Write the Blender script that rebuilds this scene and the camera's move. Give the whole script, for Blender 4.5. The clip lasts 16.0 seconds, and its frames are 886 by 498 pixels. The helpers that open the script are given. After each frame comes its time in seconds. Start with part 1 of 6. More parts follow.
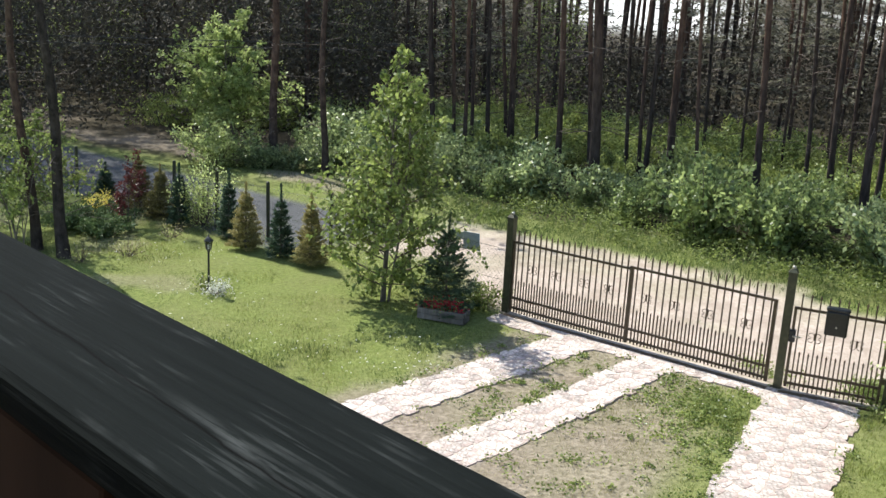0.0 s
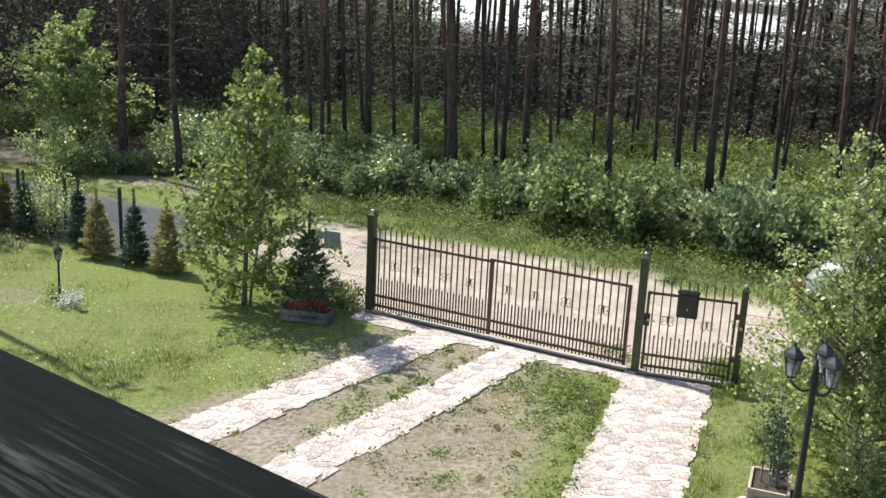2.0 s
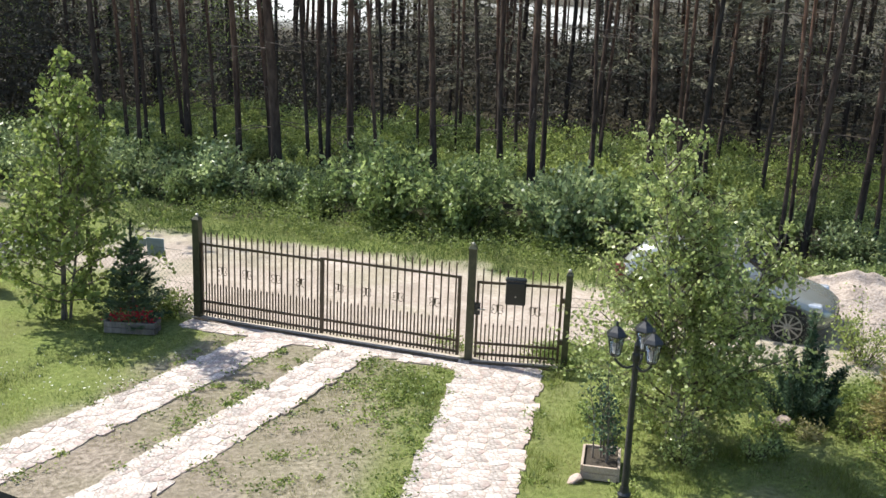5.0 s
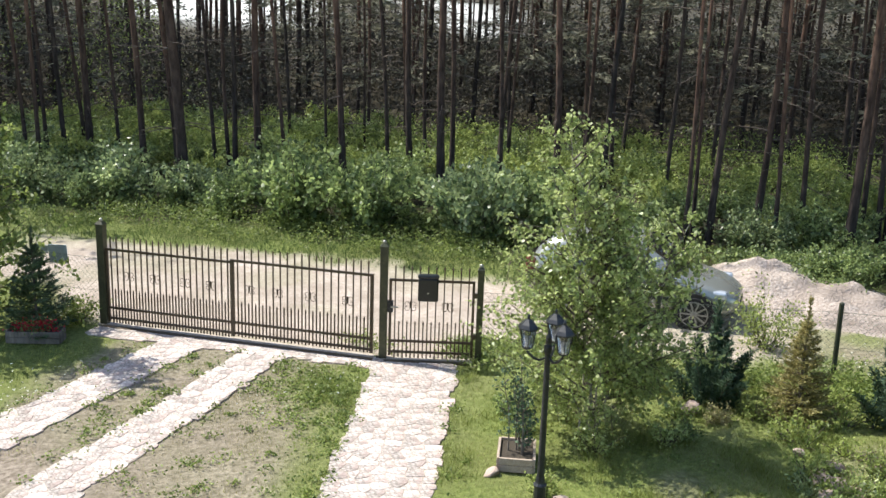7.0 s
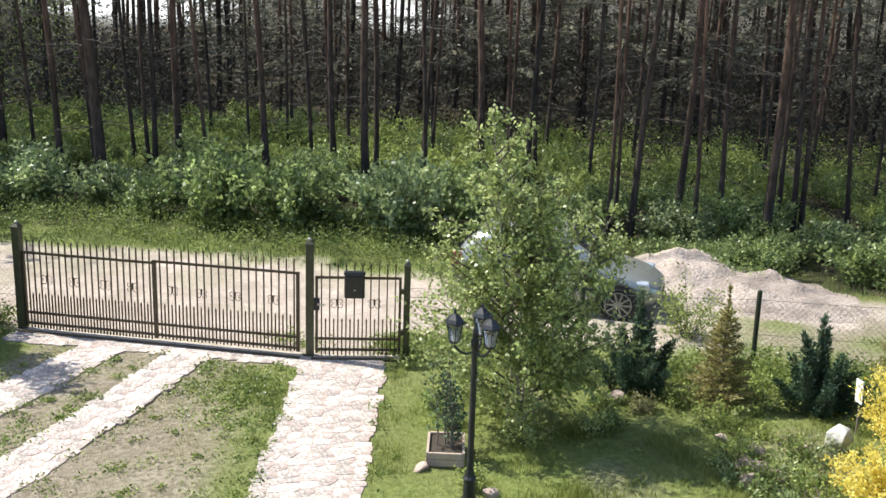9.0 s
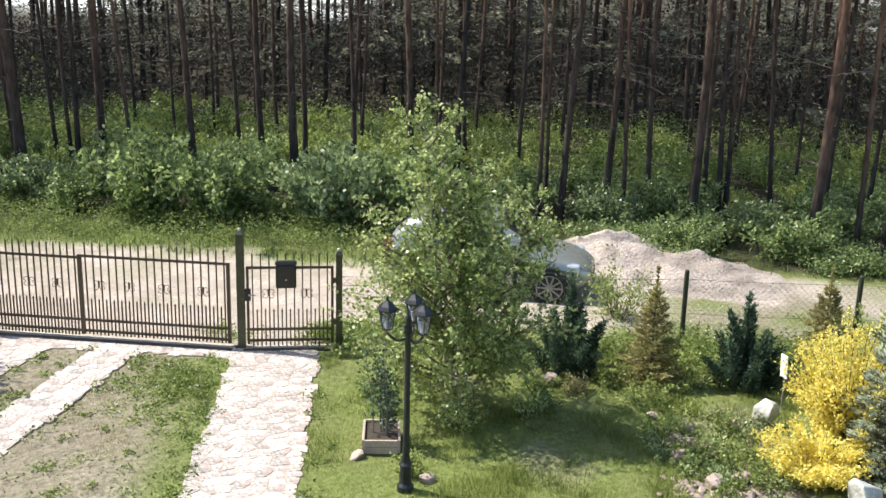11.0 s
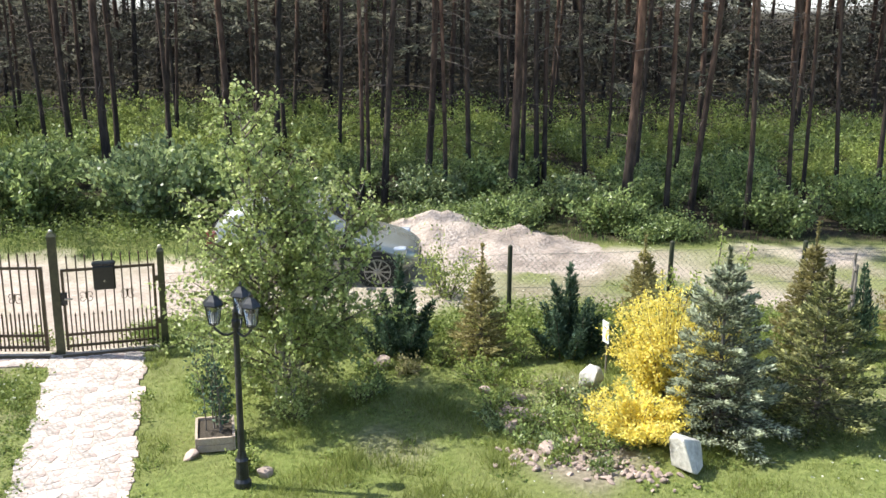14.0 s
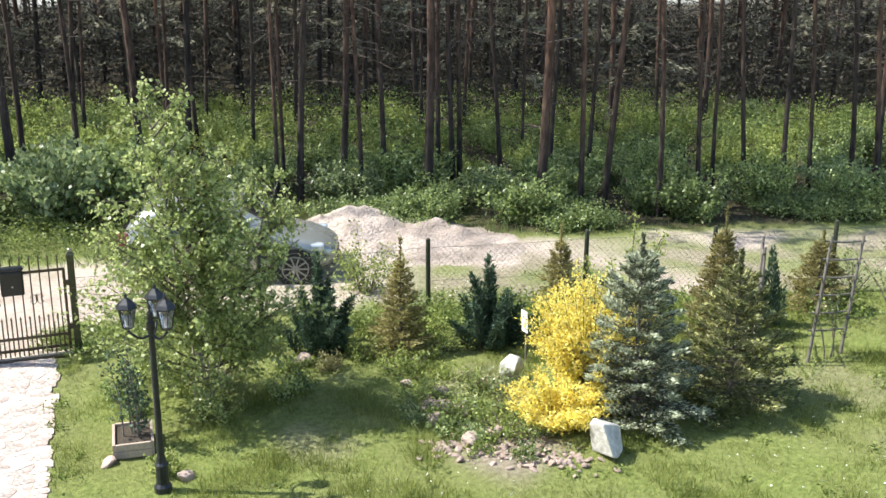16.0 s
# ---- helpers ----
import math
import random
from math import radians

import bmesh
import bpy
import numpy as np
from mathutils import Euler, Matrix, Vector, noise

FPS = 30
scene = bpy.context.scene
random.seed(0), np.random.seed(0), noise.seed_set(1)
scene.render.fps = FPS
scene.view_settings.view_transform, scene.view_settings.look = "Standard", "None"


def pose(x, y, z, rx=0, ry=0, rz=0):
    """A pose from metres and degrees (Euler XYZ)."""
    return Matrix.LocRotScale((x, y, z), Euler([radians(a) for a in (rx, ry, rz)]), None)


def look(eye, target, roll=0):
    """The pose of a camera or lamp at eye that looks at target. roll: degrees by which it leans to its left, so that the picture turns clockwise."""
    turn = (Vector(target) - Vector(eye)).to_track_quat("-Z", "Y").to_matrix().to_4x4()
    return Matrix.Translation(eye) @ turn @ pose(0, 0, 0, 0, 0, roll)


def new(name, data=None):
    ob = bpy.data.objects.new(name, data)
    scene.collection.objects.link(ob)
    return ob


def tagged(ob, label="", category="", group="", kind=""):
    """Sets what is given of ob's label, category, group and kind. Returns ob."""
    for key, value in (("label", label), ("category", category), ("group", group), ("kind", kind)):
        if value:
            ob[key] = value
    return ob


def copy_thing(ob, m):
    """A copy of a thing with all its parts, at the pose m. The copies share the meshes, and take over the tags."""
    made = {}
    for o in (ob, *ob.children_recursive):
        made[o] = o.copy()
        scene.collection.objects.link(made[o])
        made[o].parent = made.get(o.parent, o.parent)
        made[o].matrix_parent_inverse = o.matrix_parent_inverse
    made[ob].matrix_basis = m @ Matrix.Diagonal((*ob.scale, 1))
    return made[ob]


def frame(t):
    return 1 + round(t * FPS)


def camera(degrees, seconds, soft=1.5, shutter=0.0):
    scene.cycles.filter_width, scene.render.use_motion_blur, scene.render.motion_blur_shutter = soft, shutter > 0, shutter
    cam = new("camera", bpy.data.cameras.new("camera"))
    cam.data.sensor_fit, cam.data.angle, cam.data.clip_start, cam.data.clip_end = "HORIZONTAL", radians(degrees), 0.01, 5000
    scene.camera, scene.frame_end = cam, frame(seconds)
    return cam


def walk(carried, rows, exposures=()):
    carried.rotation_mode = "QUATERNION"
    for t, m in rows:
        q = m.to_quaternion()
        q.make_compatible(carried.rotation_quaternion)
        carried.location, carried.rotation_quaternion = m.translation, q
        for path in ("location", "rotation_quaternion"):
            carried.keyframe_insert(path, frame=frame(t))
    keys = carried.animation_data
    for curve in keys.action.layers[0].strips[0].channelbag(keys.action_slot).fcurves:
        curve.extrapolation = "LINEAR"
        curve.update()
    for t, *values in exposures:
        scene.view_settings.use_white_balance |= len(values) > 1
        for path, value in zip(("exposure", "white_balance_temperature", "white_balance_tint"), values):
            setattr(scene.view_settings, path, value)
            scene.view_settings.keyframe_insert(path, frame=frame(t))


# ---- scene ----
cam = camera(46.11, 16.0)
AXIS = (0.0, 0.0, 5.0)
ARM = 0.2
# seconds, pan, tilt, roll
PAN = [
    (0, 0.50, -15.06, -3.04),
    (0.5, -0.96, -15.00, -3.03),
    (1, -3.42, -14.91, -2.96),
    (1.5, -5.42, -14.86, -2.86),
    (2, -7.36, -14.79, -2.78),
    (2.5, -9.75, -14.73, -2.68),
    (3, -11.22, -14.69, -2.53),
    (3.5, -12.81, -14.67, -2.42),
    (4, -14.53, -14.60, -2.31),
    (6.5, -20.47, -14.54, -2.01),
    (7, -22.11, -14.51, -1.87),
    (7.5, -23.74, -14.50, -1.79),
    (8, -24.56, -14.52, -1.83),
    (10.5, -29.16, -15.02, -1.59),
    (11, -30.21, -15.23, -1.50),
    (11.5, -32.57, -15.32, -1.31),
    (12, -35.41, -15.34, -1.09),
    (12.5, -37.21, -15.37, -0.95),
    (13, -38.36, -15.41, -0.92),
    (13.5, -39.19, -15.69, -0.89),
    (14, -40.19, -15.87, -0.70),
    (14.5, -41.32, -15.95, -0.59),
    (15, -42.67, -16.02, -0.48),
    (15.5, -43.77, -16.09, -0.42),
    (16, -44.94, -16.16, -0.29),
]
walk(cam, [(t, pose(AXIS[0] - ARM * math.sin(radians(a)), AXIS[1] + ARM * math.cos(radians(a)), AXIS[2], 90 + p, r, a)) for t, a, p, r in PAN],
     [(0.0, 0.86), (4.0, 0.83), (8.0, 0.87), (12.0, 0.97), (14.0, 1.07), (16.0, 1.16)])

# ---- light ----
SUN_AZ = math.atan2(-0.68, 0.73)
SUN_EL = radians(52)
world = bpy.data.worlds.new("sky")
scene.world = world
world.use_nodes = True
wn = world.node_tree
sky = wn.nodes.new("ShaderNodeTexSky")
sky.sky_type = "NISHITA"
sky.sun_disc = False
sky.sun_elevation = SUN_EL
sky.sun_rotation = SUN_AZ
bg = wn.nodes["Background"]
bg.inputs["Strength"].default_value = 0.15
wn.links.new(sky.outputs["Color"], bg.inputs["Color"])
sun = new("sun", bpy.data.lights.new("sun", "SUN"))
sun.data.energy, sun.data.angle, sun.data.color = 4.5, radians(0.6), (0.98, 0.955, 0.865)
sun.matrix_world = look((math.sin(SUN_AZ) * 40 * math.cos(SUN_EL), math.cos(SUN_AZ) * 40 * math.cos(SUN_EL), 40 * math.sin(SUN_EL)), (0, 0, 0))

rng = np.random.default_rng(7)


# ---- materials ----
def shader(name, rough=0.8, metal=0.0, spec=0.3):
    m = bpy.data.materials.new(name)
    m.use_nodes = True
    t = m.node_tree
    b = t.nodes["Principled BSDF"]
    b.inputs["Roughness"].default_value = rough
    b.inputs["Metallic"].default_value = metal
    b.inputs["Specular IOR Level"].default_value = spec
    return m, t, b


def node(t, kind, **kw):
    n = t.nodes.new(kind)
    for k, v in kw.items():
        n.inputs[k].default_value = v
    return n


def mixer(t, a, b, fac):
    n = t.nodes.new("ShaderNodeMix")
    n.data_type = "RGBA"
    for sock, v in ((n.inputs[6], a), (n.inputs[7], b), (n.inputs[0], fac)):
        if hasattr(v, "links"):
            t.links.new(v, sock)
        elif isinstance(v, tuple):
            sock.default_value = (*v, 1)
        else:
            sock.default_value = v
    return n.outputs[2]


def math_node(t, op, a, b=0.0):
    n = t.nodes.new("ShaderNodeMath")
    n.operation = op
    n.use_clamp = False
    for sock, v in zip(n.inputs, (a, b)):
        if hasattr(v, "links"):
            t.links.new(v, sock)
        else:
            sock.default_value = v
    return n.outputs[0]


def fractal(t, scale, detail=4.0, stretch=None, lo=0.35, hi=0.65):
    tc = t.nodes.new("ShaderNodeTexCoord")
    mp = t.nodes.new("ShaderNodeMapping")
    mp.inputs["Scale"].default_value = stretch or (1, 1, 1)
    n = node(t, "ShaderNodeTexNoise", Scale=scale, Detail=detail, Roughness=0.6)
    t.links.new(tc.outputs["Object"], mp.inputs["Vector"])
    t.links.new(mp.outputs["Vector"], n.inputs["Vector"])
    r = node(t, "ShaderNodeMapRange")
    r.inputs["From Min"].default_value, r.inputs["From Max"].default_value = lo, hi
    t.links.new(n.outputs[0], r.inputs["Value"])
    return r.outputs[0], n.outputs[0]


def bump(t, b, height, strength=0.4, dist=0.02):
    n = node(t, "ShaderNodeBump", Strength=strength, Distance=dist)
    t.links.new(height, n.inputs["Height"])
    t.links.new(n.outputs[0], b.inputs["Normal"])


def surface(name, c1, c2, scale=8, c3=None, scale2=1.5, rough=0.85, metal=0.0, relief=0.3, dist=0.01, stretch=None, spec=0.3, vary=0.0):
    """Two scales of variation: a fine grain from c1 to c2 and broad stains of c3; vary: brightness by piece."""
    m, t, b = shader(name, rough, metal, spec)
    f, raw = fractal(t, scale, 6, stretch)
    col = mixer(t, c1, c2, f)
    if c3:
        g, _ = fractal(t, scale2, 3, None, 0.45, 0.75)
        col = mixer(t, col, c3, g)
    if vary:
        oi = t.nodes.new("ShaderNodeObjectInfo")
        v = math_node(t, "MULTIPLY_ADD", oi.outputs["Random"], vary)
        t.nodes[-1].inputs[2].default_value = 1 - vary / 2
        h = t.nodes.new("ShaderNodeHueSaturation")
        t.links.new(v, h.inputs["Value"])
        t.links.new(col, h.inputs["Color"])
        col = h.outputs[0]
    t.links.new(col, b.inputs["Base Color"])
    if relief:
        bump(t, b, raw, relief, dist)
    return m


def leafy(name, c1, c2, through_light=0.35, rough=0.42, spec=0.5):
    """Foliage: each leaf has its own shade, lets light through, and shines a little."""
    m, t, b = shader(name, rough, 0, spec)
    g = t.nodes.new("ShaderNodeNewGeometry")
    r = t.nodes.new("ShaderNodeValToRGB")
    r.color_ramp.elements[0].color = (*c1, 1)
    r.color_ramp.elements[1].color = (*c2, 1)
    t.links.new(g.outputs["Random Per Island"], r.inputs[0])
    f, _ = fractal(t, 1.3, 3)
    col = mixer(t, r.outputs[0], tuple(0.75 * v for v in c1), math_node(t, "MULTIPLY", f, 0.5))
    oi = t.nodes.new("ShaderNodeObjectInfo")
    hv = t.nodes.new("ShaderNodeHueSaturation")
    mr = node(t, "ShaderNodeMapRange")
    mr.inputs["To Min"].default_value, mr.inputs["To Max"].default_value = 0.86, 1.14
    t.links.new(oi.outputs["Random"], mr.inputs["Value"])
    t.links.new(mr.outputs[0], hv.inputs["Value"])
    t.links.new(col, hv.inputs["Color"])
    col = hv.outputs[0]
    t.links.new(col, b.inputs["Base Color"])
    tl = t.nodes.new("ShaderNodeBsdfTranslucent")
    br = t.nodes.new("ShaderNodeHueSaturation")
    br.inputs["Value"].default_value = 1.5
    br.inputs["Saturation"].default_value = 0.95
    t.links.new(col, br.inputs["Color"])
    t.links.new(br.outputs[0], tl.inputs["Color"])
    mx = t.nodes.new("ShaderNodeMixShader")
    mx.inputs[0].default_value = through_light
    t.links.new(b.outputs[0], mx.inputs[1])
    t.links.new(tl.outputs[0], mx.inputs[2])
    t.links.new(mx.outputs[0], t.nodes["Material Output"].inputs["Surface"])
    return m


def pine_bark(name):
    """Grey-brown plates low on the trunk, rust-red and smoother higher up."""
    m, t, b = shader(name, 0.9, 0, 0.2)
    f, raw = fractal(t, 9, 5, (1, 1, 0.3))
    low = mixer(t, (0.018, 0.015, 0.013), (0.066, 0.053, 0.046), f)
    high = mixer(t, (0.075, 0.040, 0.028), (0.22, 0.125, 0.085), f)
    tc = t.nodes.new("ShaderNodeTexCoord")
    sp = t.nodes.new("ShaderNodeSeparateXYZ")
    t.links.new(tc.outputs["Object"], sp.inputs[0])
    r = node(t, "ShaderNodeMapRange")
    r.inputs["From Min"].default_value, r.inputs["From Max"].default_value = 0.8, 4.5
    t.links.new(sp.outputs[2], r.inputs["Value"])
    oi = t.nodes.new("ShaderNodeObjectInfo")
    k = math_node(t, "MULTIPLY", r.outputs[0], oi.outputs["Random"])
    t.links.new(mixer(t, low, high, k), b.inputs["Base Color"])
    bump(t, b, raw, 0.8, 0.03)
    return m


MAT = {
    "bark_pine": pine_bark("pine bark"),
    "bark_grey": surface("grey bark", (0.10, 0.085, 0.07), (0.22, 0.19, 0.16), 30, (0.07, 0.06, 0.05), 6, stretch=(1, 1, 0.3)),
    "bark_birch": surface("birch bark", (0.30, 0.27, 0.23), (0.52, 0.49, 0.44), 14, (0.05, 0.045, 0.04), 9, stretch=(1, 1, 3)),
    "twig": surface("twig", (0.07, 0.055, 0.045), (0.15, 0.12, 0.10), 20),
    "leaf_bush": leafy("bush leaf", (0.055, 0.095, 0.030), (0.37, 0.45, 0.16), 0.40, 0.42, 0.5),
    "leaf_bush2": leafy("grey bush leaf", (0.066, 0.110, 0.046), (0.44, 0.51, 0.23), 0.40, 0.40, 0.55),
    "leaf_bright": leafy("bright leaf", (0.15, 0.20, 0.045), (0.42, 0.47, 0.15), 0.42, 0.55, 0.3),
    "leaf_tree": leafy("tree leaf", (0.085, 0.13, 0.028), (0.33, 0.39, 0.11), 0.42, 0.5, 0.4),
    "leaf_birch": leafy("birch leaf", (0.145, 0.200, 0.050), (0.57, 0.63, 0.26), 0.45, 0.38, 0.6),
    "leaf_maple": leafy("maple leaf", (0.14, 0.19, 0.055), (0.38, 0.44, 0.17), 0.48, 0.5, 0.3),
    # dark tone carries the shade of the deep wood besides the needle colour
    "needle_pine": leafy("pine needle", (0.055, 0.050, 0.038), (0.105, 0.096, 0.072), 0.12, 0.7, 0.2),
    "needle_dull": leafy("shaded needle and twig", (0.12, 0.118, 0.086), (0.26, 0.25, 0.185), 0.25, 0.85, 0.05),
    "needle_spruce": leafy("spruce needle", (0.035, 0.07, 0.036), (0.10, 0.15, 0.07), 0.15, 0.5),
    "needle_blue": leafy("blue spruce needle", (0.075, 0.090, 0.058), (0.26, 0.28, 0.18), 0.15, 0.6),
    "needle_dark": leafy("cypress needle", (0.026, 0.056, 0.036), (0.105, 0.16, 0.092), 0.18, 0.6, 0.25),
    "needle_gold": leafy("golden thuja", (0.155, 0.145, 0.050), (0.40, 0.345, 0.135), 0.3, 0.6),
    "needle_green": leafy("green conifer", (0.075, 0.092, 0.038), (0.25, 0.26, 0.10), 0.25, 0.6),
    "needle_juniper": leafy("juniper needle", (0.05, 0.10, 0.035), (0.14, 0.19, 0.07), 0.25, 0.6),
    "shoot_pale": leafy("pale new shoot", (0.42, 0.47, 0.32), (0.66, 0.69, 0.50), 0.3, 0.6),
    "shoot_olive": leafy("yellow-green new shoot", (0.30, 0.32, 0.11), (0.52, 0.50, 0.20), 0.3, 0.6),
    "yellow": leafy("yellow blossom", (0.74, 0.61, 0.09), (0.88, 0.80, 0.32), 0.4, 0.7, 0.1),
    "red_leaf": leafy("dark red leaf", (0.06, 0.012, 0.012), (0.15, 0.035, 0.03), 0.3),
    "red_petal": leafy("red petal", (0.45, 0.015, 0.03), (0.65, 0.06, 0.09), 0.3),
    "white_petal": leafy("white petal", (0.6, 0.6, 0.52), (0.8, 0.8, 0.74), 0.3),
    "grass": leafy("grass blade", (0.135, 0.175, 0.035), (0.335, 0.365, 0.11), 0.4, 0.6, 0.2),
    "grass_dry": leafy("dry grass blade", (0.20, 0.19, 0.075), (0.42, 0.37, 0.19), 0.35, 0.6),
    "grass_tall": leafy("verge grass", (0.055, 0.092, 0.025), (0.18, 0.23, 0.075), 0.35, 0.6, 0.2),
    "gate_paint": surface("dark brown gate paint", (0.050, 0.031, 0.018), (0.092, 0.060, 0.034), 25, (0.07, 0.055, 0.03), 6, 0.42, 0.0, 0.1, 0.002, None, 0.5),
    "post_paint": surface("olive post paint", (0.040, 0.042, 0.020), (0.075, 0.075, 0.036), 18, (0.03, 0.025, 0.015), 4, 0.42, 0.0, 0.1, 0.002, None, 0.5),
    "fence_post": surface("green fence post", (0.026, 0.034, 0.022), (0.060, 0.066, 0.040), 22, (0.05, 0.045, 0.03), 5, 0.5, 0, 0.1, 0.002),
    "wire": surface("green coated wire", (0.10, 0.12, 0.09), (0.17, 0.19, 0.15), 30, None, 1, 0.45, 0.2, 0),
    "black_iron": surface("black iron", (0.010, 0.011, 0.013), (0.028, 0.030, 0.034), 30, (0.04, 0.042, 0.045), 8, 0.38, 0.2, 0.15, 0.002, None, 0.5),
    "mailbox": surface("dark mailbox paint", (0.006, 0.008, 0.007), (0.013, 0.016, 0.014), 20, None, 1, 0.35, 0, 0.05, 0.002, None, 0.5),
    "bright_metal": surface("worn bright cap", (0.35, 0.33, 0.28), (0.55, 0.53, 0.48), 20, None, 1, 0.35, 0.8, 0.1, 0.002),
    "stone": surface("pale flagstone", (0.22, 0.185, 0.165), (0.63, 0.56, 0.505), 34, (0.46, 0.33, 0.29), 2.2, 0.85, 0, 0.7, 0.012, None, 0.3, 0.55),
    "mortar": surface("sandy joint", (0.33, 0.275, 0.225), (0.52, 0.46, 0.40), 40, (0.36, 0.30, 0.235), 2, 0.95, 0, 0.6, 0.01),
    "rock": surface("white-grey boulder", (0.44, 0.42, 0.39), (0.66, 0.64, 0.60), 9, (0.25, 0.235, 0.22), 6, 0.8, 0, 0.8, 0.03),
    "rock_dark": surface("grey-pink field stone", (0.31, 0.235, 0.20), (0.42, 0.33, 0.28), 14, (0.17, 0.13, 0.105), 5, 0.9, 0, 0.8, 0.02, None, 0.2, 0.4),
    "plaster": surface("plain house plaster", (0.55, 0.51, 0.44), (0.66, 0.62, 0.55), 30, (0.50, 0.46, 0.39), 1.2, 0.9, 0, 0.3, 0.004),
    "sand": surface("loose sand", (0.35, 0.285, 0.24), (0.56, 0.475, 0.415), 22, (0.23, 0.185, 0.155), 1.6, 0.95, 0, 1.0, 0.06),
    "soil": surface("dark soil", (0.035, 0.028, 0.02), (0.08, 0.065, 0.05), 40, None, 1, 0.95, 0, 0.8, 0.01),
    "planter_wood": surface("weathered planter wood", (0.32, 0.24, 0.18), (0.52, 0.42, 0.34), 12, (0.30, 0.25, 0.22), 3, 0.85, 0, 0.4, 0.004, (1, 8, 8)),
    "grey_wood": surface("grey weathered wood", (0.12, 0.105, 0.09), (0.25, 0.22, 0.19), 14, (0.09, 0.08, 0.07), 4, 0.85, 0, 0.4, 0.004, (1, 1, 0.2)),
    "sign_grey": surface("pale grey metal sign", (0.36, 0.40, 0.44), (0.44, 0.48, 0.52), 12, None, 1, 0.5, 0.1, 0.05, 0.002),
    "sign_white": surface("white sign board", (0.62, 0.64, 0.66), (0.76, 0.77, 0.78), 14, None, 1, 0.5, 0, 0.05, 0.002),
    "car_paint": surface("pale silver car paint", (0.30, 0.315, 0.285), (0.36, 0.375, 0.345), 60, (0.33, 0.31, 0.25), 1.2, 0.25, 0.55, 0, 0.001, None, 0.5),
    "car_glass": surface("dark car glass", (0.012, 0.014, 0.016), (0.02, 0.022, 0.025), 4, None, 1, 0.06, 0, 0, 0.001, None, 0.8),
    "tyre": surface("tyre rubber", (0.012, 0.012, 0.012), (0.025, 0.025, 0.025), 30, None, 1, 0.85, 0, 0.2, 0.003),
    "rim": surface("silver wheel cover", (0.22, 0.22, 0.22), (0.32, 0.32, 0.32), 20, None, 1, 0.3, 0.7, 0, 0.001),
    "plastic": surface("black plastic", (0.015, 0.015, 0.016), (0.03, 0.03, 0.03), 20, None, 1, 0.6),
    "tail_lamp": surface("red tail lamp", (0.16, 0.035, 0.028), (0.26, 0.08, 0.06), 10, None, 1, 0.15, 0, 0, 0.001, None, 0.7),
    "head_lamp": surface("clear headlamp", (0.45, 0.48, 0.52), (0.62, 0.65, 0.70), 10, None, 1, 0.08, 0.4, 0, 0.001, None, 0.8),
}


def glass_mat():
    m, t, b = shader("lantern glass", 0.08, 0, 0.5)
    b.inputs["Base Color"].default_value = (0.34, 0.35, 0.35, 1)
    b.inputs["Transmission Weight"].default_value = 0.95
    return m


MAT["glass"] = glass_mat()


def rail_mat():
    """Dark green-grey stain worn along the grain, with pale scratches and drying cracks."""
    m, t, b = shader("weathered dark rail stain", 0.9, 0, 0.04)
    f, raw = fractal(t, 210, 5, (0.03, 1, 1), 0.3, 0.7)
    g, _ = fractal(t, 300, 4, (0.045, 1, 1), 0.53, 0.62)
    s, _ = fractal(t, 22, 4, (0.5, 1, 1), 0.46, 0.60)
    col = mixer(t, (0.0045, 0.0060, 0.0058), (0.0080, 0.0102, 0.0098), f)
    tc = t.nodes.new("ShaderNodeTexCoord")
    sp = t.nodes.new("ShaderNodeSeparateXYZ")
    t.links.new(tc.outputs["Object"], sp.inputs[0])
    # the outer edge is weathered most
    outer = math_node(t, "MINIMUM", math_node(t, "MAXIMUM", math_node(t, "MULTIPLY", math_node(t, "ADD", sp.outputs[1], 0.035), 28.0), 0.45), 1.0)
    wear = math_node(t, "MULTIPLY", math_node(t, "MULTIPLY", g, s), outer)
    col = mixer(t, col, (0.046, 0.051, 0.050), wear)
    c, _ = fractal(t, 60, 2, (0.04, 1, 1), 0.66, 0.70)
    col = mixer(t, col, (0.11, 0.115, 0.11), math_node(t, "MULTIPLY", math_node(t, "MULTIPLY", c, 0.7), outer))
    # one long drying crack that runs aslant, with stain rubbed off beside it
    _, wob = fractal(t, 22, 3, (1, 0.2, 1))
    line = math_node(t, "ADD", math_node(t, "MULTIPLY", math_node(t, "ADD", sp.outputs[0], 0.45), 0.04), 0.060)
    off = math_node(t, "ADD", math_node(t, "ADD", sp.outputs[1], line), math_node(t, "MULTIPLY", math_node(t, "SUBTRACT", wob, 0.5), 0.007))
    rub = math_node(t, "SUBTRACT", 1.0, math_node(t, "MINIMUM", math_node(t, "MULTIPLY", math_node(t, "ABSOLUTE", math_node(t, "ADD", off, -0.0048)), 190.0), 1.0))
    side = math_node(t, "SUBTRACT", 1.0, math_node(t, "MINIMUM", math_node(t, "MULTIPLY", math_node(t, "ABSOLUTE", math_node(t, "ADD", sp.outputs[0], 0.432)), 15.0), 1.0))
    streak, _ = fractal(t, 200, 4, (0.10, 1, 1), 0.44, 0.56)
    col = mixer(t, col, (0.048, 0.053, 0.052), math_node(t, "MULTIPLY", math_node(t, "MULTIPLY", rub, side), streak))
    gap = math_node(t, "SUBTRACT", 1.0, math_node(t, "MINIMUM", math_node(t, "MULTIPLY", math_node(t, "ABSOLUTE", off), 900.0), 1.0))
    col = mixer(t, col, (0.002, 0.002, 0.002), gap)
    t.links.new(col, b.inputs["Base Color"])
    bump(t, b, raw, 0.5, 0.003)
    return m


